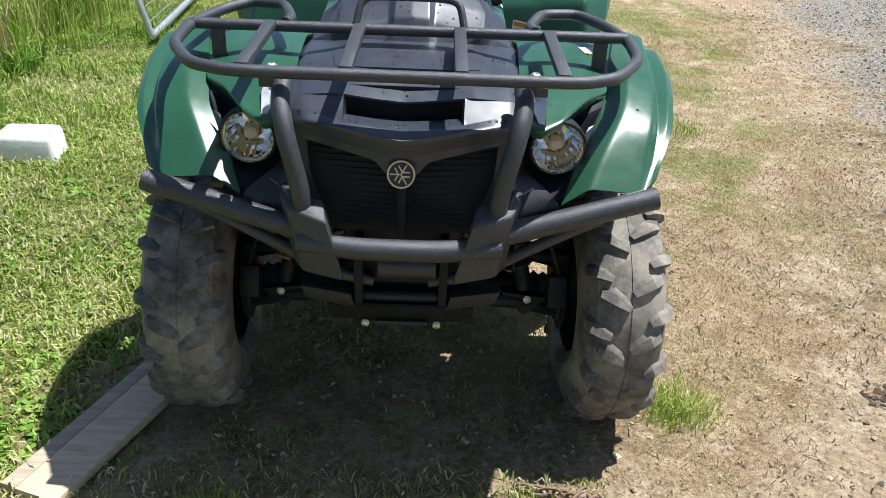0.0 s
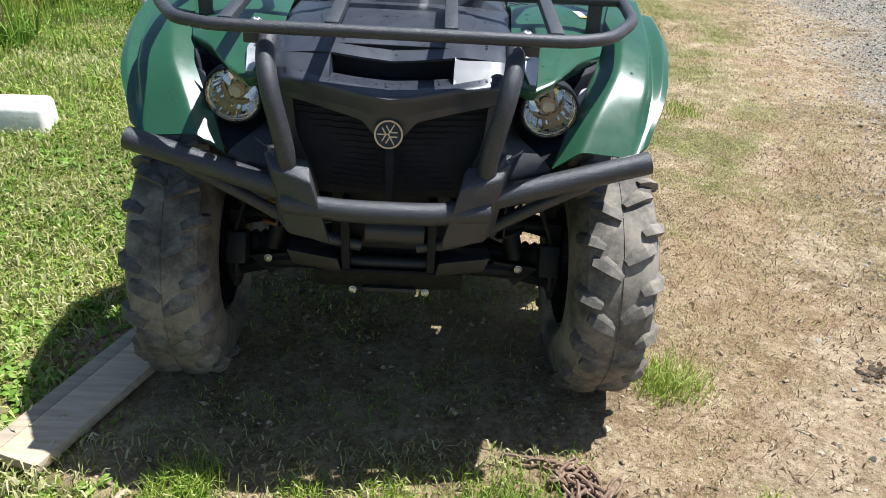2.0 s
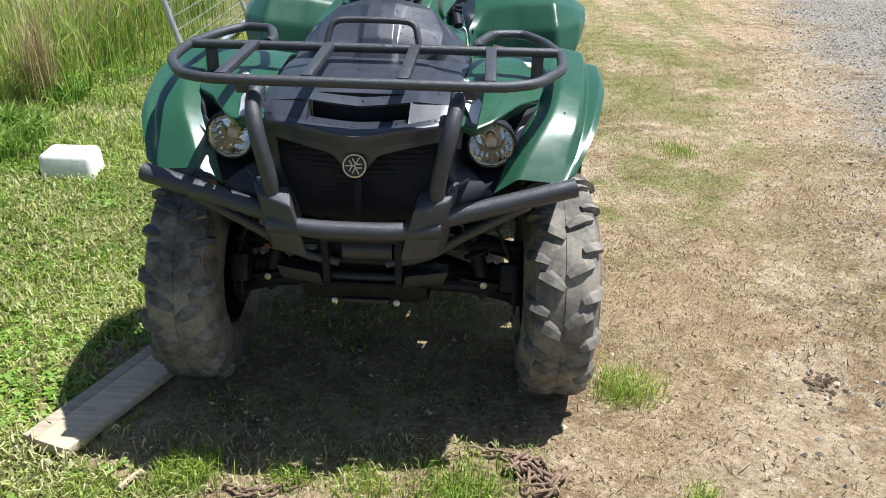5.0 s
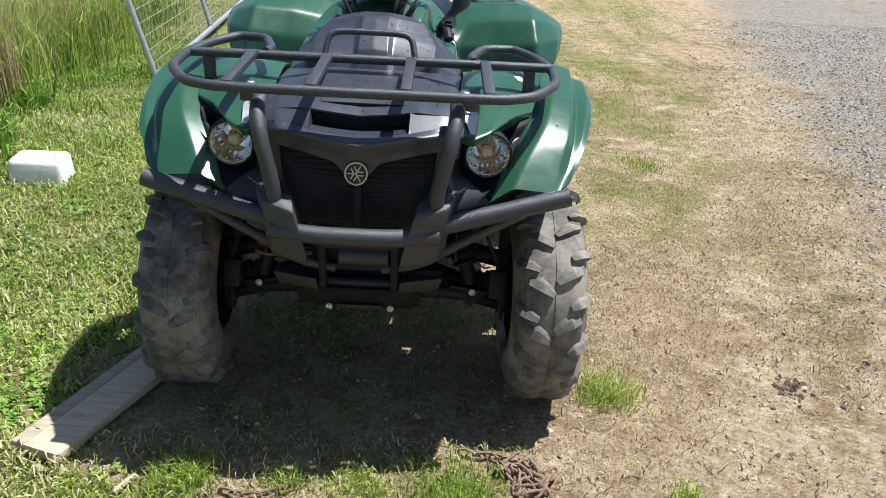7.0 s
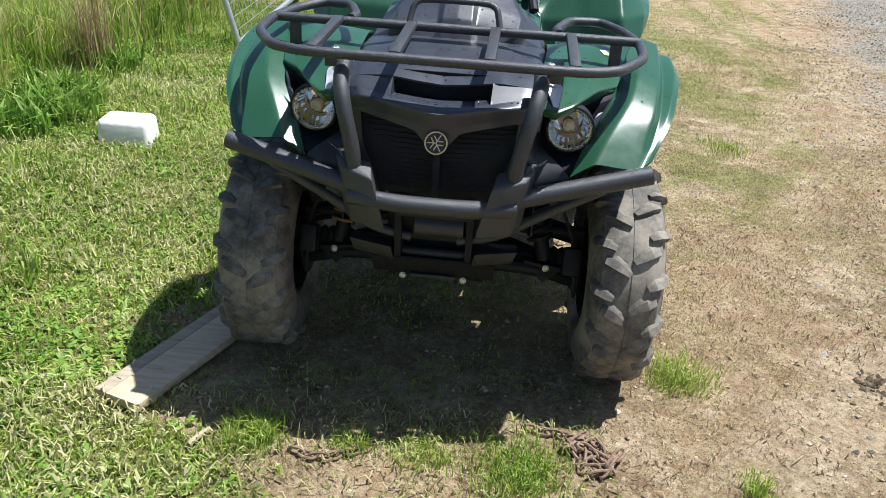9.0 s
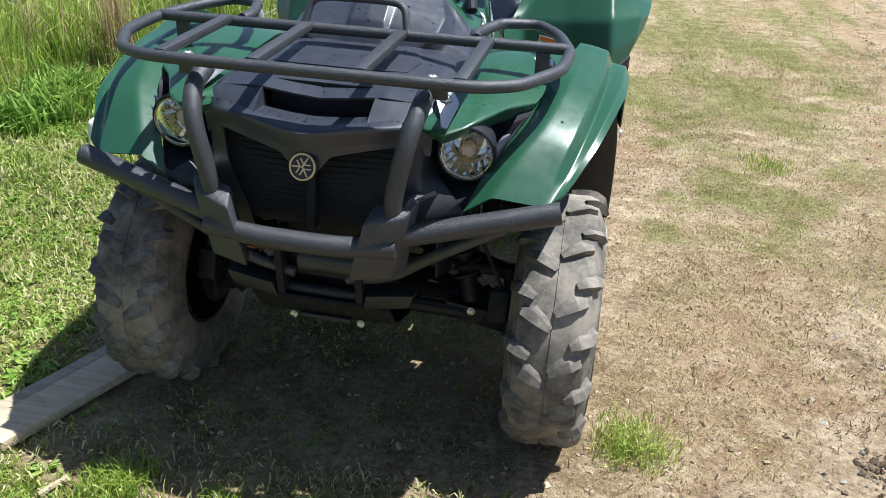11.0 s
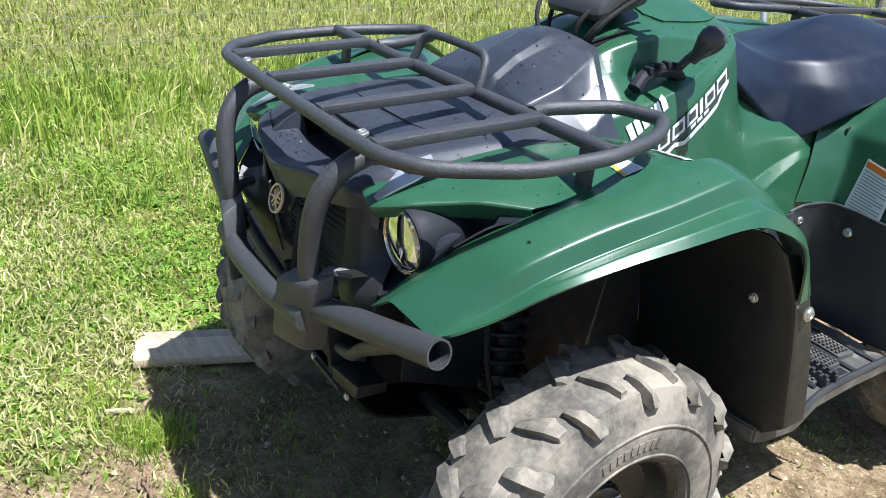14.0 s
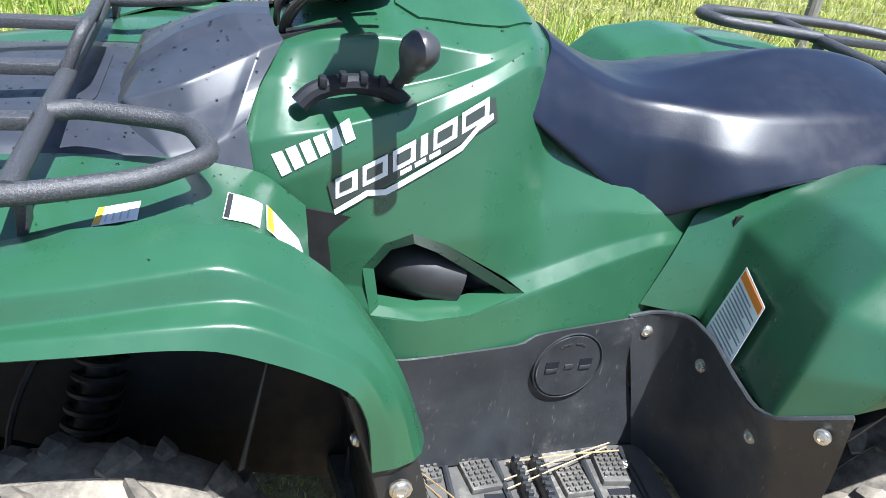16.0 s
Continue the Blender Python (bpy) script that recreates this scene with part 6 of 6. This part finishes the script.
v, f = blades(x, y, rng.uniform(0.18, 0.55, n), rng.uniform(0.005, 0.011, n), rng.uniform(0.1, 0.7, n))
stuff("meadow_grass", v, f, TALL, "tall green meadow grass by the gate", "grass")


# broad-leaved weeds in the lawn
def leaves(cx, cy, count, length, name, label):
    vs, fs = [], []
    for px, py, k, l in zip(cx, cy, count, length):
        for _ in range(k):
            a, el = rng.uniform(0, 2 * math.pi), rng.uniform(0.15, 0.8)
            d = np.array([math.cos(a) * math.cos(el), math.sin(a) * math.cos(el), math.sin(el)])
            s = np.array([-math.sin(a), math.cos(a), 0]) * l * 0.16
            b = np.array([px, py, float(lift(np.array([px]), np.array([py]))[0]) + 0.002])
            ln = l * rng.uniform(0.6, 1.15)
            m1, m2, tip = b + d * ln * 0.35, b + d * ln * 0.7 - [0, 0, 0.1 * ln], b + d * ln - [0, 0, 0.30 * ln]
            o = len(vs)
            vs += [b, m1 + s, m1 - s, m2 + s * 1.1, m2 - s * 1.1, tip]
            fs += [(o, o + 1, o + 2), (o + 1, o + 3, o + 2), (o + 2, o + 3, o + 4), (o + 3, o + 5, o + 4)]
    return stuff(name, np.array(vs), np.array(fs), LEAF, label, "weeds")


x, y = scatter(15000, -3.6, -0.3, 0.7, 6.0, lambda x, y: lawn_share(x, y, True) * smooth01(wobble(x, y, 1.1, 51) + 0.4 * wobble(x, y, 3.3, 52), -0.6, 0.7))
leaves(x, y, rng.integers(3, 7, len(x)), rng.uniform(0.02, 0.05, len(x)), "clover", "small broad-leaved weeds in the lawn")
wx = np.array([-1.05, -1.12, -0.98, -2.10, -2.02, -2.2, -2.35, -1.0, -0.62, -1.35, -2.25, -1.9])
wy = np.array([1.70, 1.62, 1.66, 3.38, 3.30, 3.5, 3.2, 1.30, 1.25, 2.6, 2.4, 1.9])
for px, py in zip(wx, wy):
    weed = leaves([px], [py], [9], [0.055], "plantain_weed", "broad-leaved green plantain rosette growing in the lawn")
    weed["group"], weed["kind"] = "plantain weeds in the lawn", ""


# tufts of longer grass on the dirt
def tuft(cx, cy, r, count, high):
    x, y = cx + r * rng.normal(0, 0.45, count), cy + r * rng.normal(0, 0.45, count)
    v, f = blades(x, y, rng.uniform(0.35, 1.0, count) * high, rng.uniform(0.002, 0.004, count), rng.uniform(0.2, 0.92, count))
    o = stuff("grass_tuft", v, f, TALL, "tuft of longer green grass growing from bare dirt", "grass")
    o["group"] = "grass tufts on the dirt"


for t in ((0.74, 1.97, 0.11, 700, 0.075), (-0.42, 1.50, 0.10, 650, 0.08), (0.03, 1.50, 0.10, 420, 0.055), (0.27, 1.46, 0.13, 900, 0.08), (0.86, 1.50, 0.05, 160, 0.08), (-0.16, 1.50, 0.06, 200, 0.07), (1.35, 4.3, 0.16, 500, 0.05), (-0.62, 1.42, 0.12, 260, 0.06)):
    tuft(*t)

# straw, dead leaves and crumbs on the dirt
x, y = scatter(60000, -0.9, 3.0, 0.7, 7.0, lambda x, y: (1 - lawn_share(x, y)) * (1 - 0.85 * gravel_share(x, y)) * (0.15 + 0.85 * smooth01(wobble(x, y, 0.9, 61), -0.5, 0.5)) * np.where(y > 4, 0.5, 1.0) * np.where((abs(x) < 0.75) & (y > 1.6) & (y < 3.6), 0.25, 1.0))
n = len(x)
v, f = blades(x, y, rng.uniform(0.008, 0.035, n), rng.uniform(0.0015, 0.005, n), rng.uniform(0.93, 0.995, n), 0.3, lift(x, y) + 0.001)
stuff("straw_litter", v, f, STRAW, "dry straw and dead grass litter on dirt", "straw")


def pebbles(x, y, size, name, material, label, category):
    """Angular stones: squashed octahedra with jittered corners."""
    n = len(x)
    k = np.array([[1, 0, 0], [0, 1, 0], [-1, 0, 0], [0, -1, 0], [0, 0, 0.7], [0, 0, -0.5]])
    v = k[None] * rng.uniform(0.55, 1.2, (n, 6, 1)) + rng.normal(0, 0.12, (n, 6, 3))
    a = rng.uniform(0, 2 * math.pi, n)
    c, s = np.cos(a)[:, None], np.sin(a)[:, None]
    v = np.stack([c * v[..., 0] - s * v[..., 1], s * v[..., 0] + c * v[..., 1], v[..., 2]], -1) * (size / 2)[:, None, None]
    v += np.stack([x, y, lift(x, y) + size * 0.12], -1)[:, None]
    f = np.array([[0, 1, 4], [1, 2, 4], [2, 3, 4], [3, 0, 4], [1, 0, 5], [2, 1, 5], [3, 2, 5], [0, 3, 5]])
    return stuff(name, v.reshape(-1, 3), (f[None] + (np.arange(n) * 6)[:, None, None]).reshape(-1, 3), material, label, category)


def stone_material(name, stops):
    m = shader(name, stops[0][1], 0.85, spec=0.3)
    g = node(m, "ShaderNodeNewGeometry")
    f = maths(m, "ADD", maths(m, "MULTIPLY", g.outputs["Random Per Island"], 0.7), maths(m, "MULTIPLY", noise_tex(m, 120.0), 0.3))
    wire(m, ramp(m, f, stops), bsdf(m).inputs["Base Color"])
    bumped(m, noise_tex(m, 300.0), 0.5, 0.002)
    return m


STONE = stone_material("gravel_stone", ((0.12, (0.070, 0.060, 0.048)), (0.45, (0.26, 0.232, 0.19)), (0.85, (0.50, 0.46, 0.39))))
CLOD = stone_material("dirt_clod", ((0.15, (0.17, 0.115, 0.070)), (0.5, (0.33, 0.245, 0.155)), (0.85, (0.50, 0.40, 0.27))))
x, y = scatter(66000, 1.1, 6.2, 1.0, 11.0, lambda x, y: gravel_share(x, y) * np.where(y > 6, 0.6, 1.0))
n = len(x)
pebbles(x, y, np.minimum(rng.gamma(3.0, 0.0034, n) + 0.004, 0.022) + 0.004 * (y > 6), "gravel", STONE, "loose grey crushed gravel on the track", "gravel")
x, y = scatter(7000, 1.2, 5.8, 1.6, 10.0, lambda x, y: gravel_share(x, y) ** 1.5 * smooth01(wobble(x, y, 0.8, 27), -0.8, 0.4))
n = len(x)
pebbles(x, y, rng.uniform(0.014, 0.032, n), "coarse_gravel", stone_material("dark_stone", ((0.15, (0.055, 0.050, 0.044)), (0.5, (0.13, 0.118, 0.100)), (0.85, (0.30, 0.28, 0.245)))), "coarse dark stones in the gravel track", "gravel")
x, y = scatter(26000, -0.9, 2.6, 0.8, 4.6, lambda x, y: (1 - lawn_share(x, y)) * (1 - gravel_share(x, y)))
n = len(x)
pebbles(x, y, rng.gamma(2.0, 0.0030, n) + 0.002, "dirt_crumbs", CLOD, "crumbs and small clods of dry soil", "soil")
x, y = rng.normal(1.336, 0.028, 40), rng.normal(2.05, 0.035, 40)
pebbles(x, y, rng.uniform(0.012, 0.030, 40), "mud_clods", stone_material("dark_mud", ((0.15, (0.06, 0.043, 0.028)), (0.5, (0.12, 0.088, 0.058)), (0.85, (0.20, 0.155, 0.105)))), "cluster of dark dried mud clods", "soil")


# ---- loose things on the ground ----
def board():
    """Sawn board with a long split near one edge, one end under the front tyre."""
    m = pose(-0.722, 1.822, 0.020, 0, 0, 71)
    low = part_root = thing("board", (-0.722, 1.822, 0), "weathered sawn timber board lying on the grass, split lengthwise", "board")
    a = box((0.56, 0.112, 0.026), m @ Matrix.Translation((0, -0.024, 0)), 0.002)
    part("plank", a, WOOD, low)
    part("split_strip", box((0.56, 0.042, 0.023), m @ Matrix.Translation((0.004, 0.056, -0.001)), 0.002), WOOD_GREY, low)
    return part_root


board()


def chain_link(m, bm, long=0.036, wide=0.021, r=0.0042):
    p = [m @ Vector((long / 2 * math.cos(a) + (0.006 if math.cos(a) > 0 else -0.006), wide / 2 * math.sin(a), 0)) for a in (2 * math.pi * j / 12 for j in range(12))]
    return tube(p, r, bm, 6, closed=True)


def chain(name, path, label):
    """Links set along a path, every other one on edge."""
    root = thing(name, (path[0][0], path[0][1], 0), label, "chain", "rusty chain")
    p = [Vector(q) for q in path]
    run = 0.0
    k = 0
    for a, b in zip(p, p[1:]):
        leng = (b - a).length
        while run < leng:
            at = a.lerp(b, run / leng)
            d = (b - a).normalized()
            m = facing(at, d, (20 if k % 2 else 75) + random.uniform(-18, 18))
            part("link", chain_link(m, bmesh.new()), RUST, root)
            run += 0.031
            k += 1
        run -= leng
    return root


random.seed(5)
heap = [(0.420 + 0.045 * math.cos(i * 1.35) + 0.004 * i, 1.600 - 0.0060 * i + 0.036 * math.sin(i * 1.9), 0.010 + 0.008 * ((i * 7) % 3)) for i in range(17)]
chain("chain", [(0.30, 1.645, 0.008), (0.34, 1.635, 0.010), (0.37, 1.63, 0.012)] + heap, "rusty iron chain heaped on bare dirt")
chain("chain", [(-0.29, 1.452, 0.007), (-0.25, 1.440, 0.009), (-0.20, 1.448, 0.008), (-0.16, 1.470, 0.008), (-0.13, 1.500, 0.006)], "short length of rusty chain half buried in dirt")

sb = tube([(-0.560, 1.425, 0.012), (-0.548, 1.460, 0.013), (-0.532, 1.490, 0.012)], 0.008, n=7)
solo("stick", sb, BARK, "short pale broken stick lying on grass", "stick")
for a, b, r in (((1.02, 1.80, 0.005), (1.06, 1.77, 0.006), 0.0018), ((0.96, 2.72, 0.005), (1.00, 2.69, 0.006), 0.0022), ((0.98, 1.62, 0.005), (1.02, 1.66, 0.006), 0.0016)):
    mid = ((a[0] + b[0]) / 2 + 0.006, (a[1] + b[1]) / 2 + 0.004, 0.009)
    tagged(solo("twig", tube([a, mid, b], r, n=6), BARK, "thin dry twig on bare dirt", "twig"), group="twigs")


def salt_block():
    m = pose(-1.715, 3.60, 0.068, 0, 0, 6)
    b = thing("salt_block", (-1.715, 3.60, 0), "white rounded livestock salt block with faint marks on grass", "salt block")
    bm = box((0.250, 0.19, 0.138), m, 0.026, seg=4)
    for v in bm.verts:
        up = v.co.z / 0.138
        v.co.x, v.co.y = -1.715 + (v.co.x + 1.715) * (1.02 - 0.07 * up), 3.60 + (v.co.y - 3.60) * (1.04 - 0.12 * up)
        v.co += Vector((0, 0, 0.006 * math.sin(9 * v.co.x) * math.sin(11 * v.co.y)))
    part("block", bm, SALT, b)
    for k in range(4):
        part("mark", box((0.030, 0.006, 0.002), m @ pose(0.02 + k * 0.022, -0.02 + 0.01 * (k % 2), 0.0655, 0, 0, 20), 0), GREY_INK, b)


salt_block()


# galvanised mesh gate standing open beside the drive
def gate_leaf():
    g = thing("farm_gate", (-1.86, 7.6, 0), "galvanised steel farm gate with wire mesh, leaning back", "gate")
    ax, ay, bx, by = -1.82, 5.60, -2.18, 9.9

    def at(u, z):
        return (ax + (bx - ax) * u - 0.28 * (z - 0.09), ay + (by - ay) * u, z)

    part("bottom_rail", tube([at(0, 0.09), at(1, 0.09)], 0.024, n=12), GALV, g)
    part("top_rail", tube([at(0, 1.15), at(1, 1.15)], 0.021, n=12), GALV, g)
    for u in (0.0, 0.5, 1.0):
        part("upright", tube([at(u, 0.09), at(u, 1.15)], 0.021, n=12), GALV, g)
    for k in range(11):
        part("mesh_wire", tube([at(0, 0.17 + k * 0.09), at(1, 0.17 + k * 0.09)], 0.0022, n=5), GALV, g)
    for k in range(1, 28):
        part("mesh_wire", tube([at(k / 28, 0.09), at(k / 28, 1.15)], 0.0020, n=5), GALV, g)


gate_leaf()


def wire_fence():
    f = thing("wire_fence", (-3.9, 4, 0), "old wire netting fence in long grass", "fence")
    for y in (-2.5, 6.5, 11.5):
        part("post", tube([(-3.55 - 0.1 * y, y, -0.1), (-3.56 - 0.1 * y, y, 1.15)], 0.05, n=10), POST, f)
    for z in (0.12, 0.27, 0.42, 0.60, 0.80, 1.0):
        part("wire", tube([(-3.55 + 0.45, -4.5, z), (-3.55 - 1.15, 11.5, z)], 0.0016, n=4), GALV, f)
    for k in range(80):
        y = -4.5 + k * 0.2
        part("stay", tube([(-3.55 - 0.1 * y, y, 0.12), (-3.55 - 0.1 * y, y, 1.0)], 0.0013, n=4), GALV, f)


wire_fence()

# a few yellow grass stalks dropped on the footboard
gb = bmesh.new()
for a, b in (((0.31, 2.52), (0.44, 2.60)), ((0.34, 2.66), (0.27, 2.88)), ((0.36, 2.66), (0.28, 2.87)), ((0.30, 2.68), (0.29, 2.89)), ((0.33, 2.52), (0.47, 2.59)), ((0.40, 2.54), (0.46, 2.63))):
    mid = ((a[0] + b[0]) / 2 + 0.01, (a[1] + b[1]) / 2, 0.428)
    tube([(*a, 0.412), mid, (*b, 0.416)], 0.0014, gb, 5, 0.4)
tagged(solo("grass_stalks", gb, DRY, "yellow dry grass stalks dropped on the footboard", "grass"), kind="stuff")
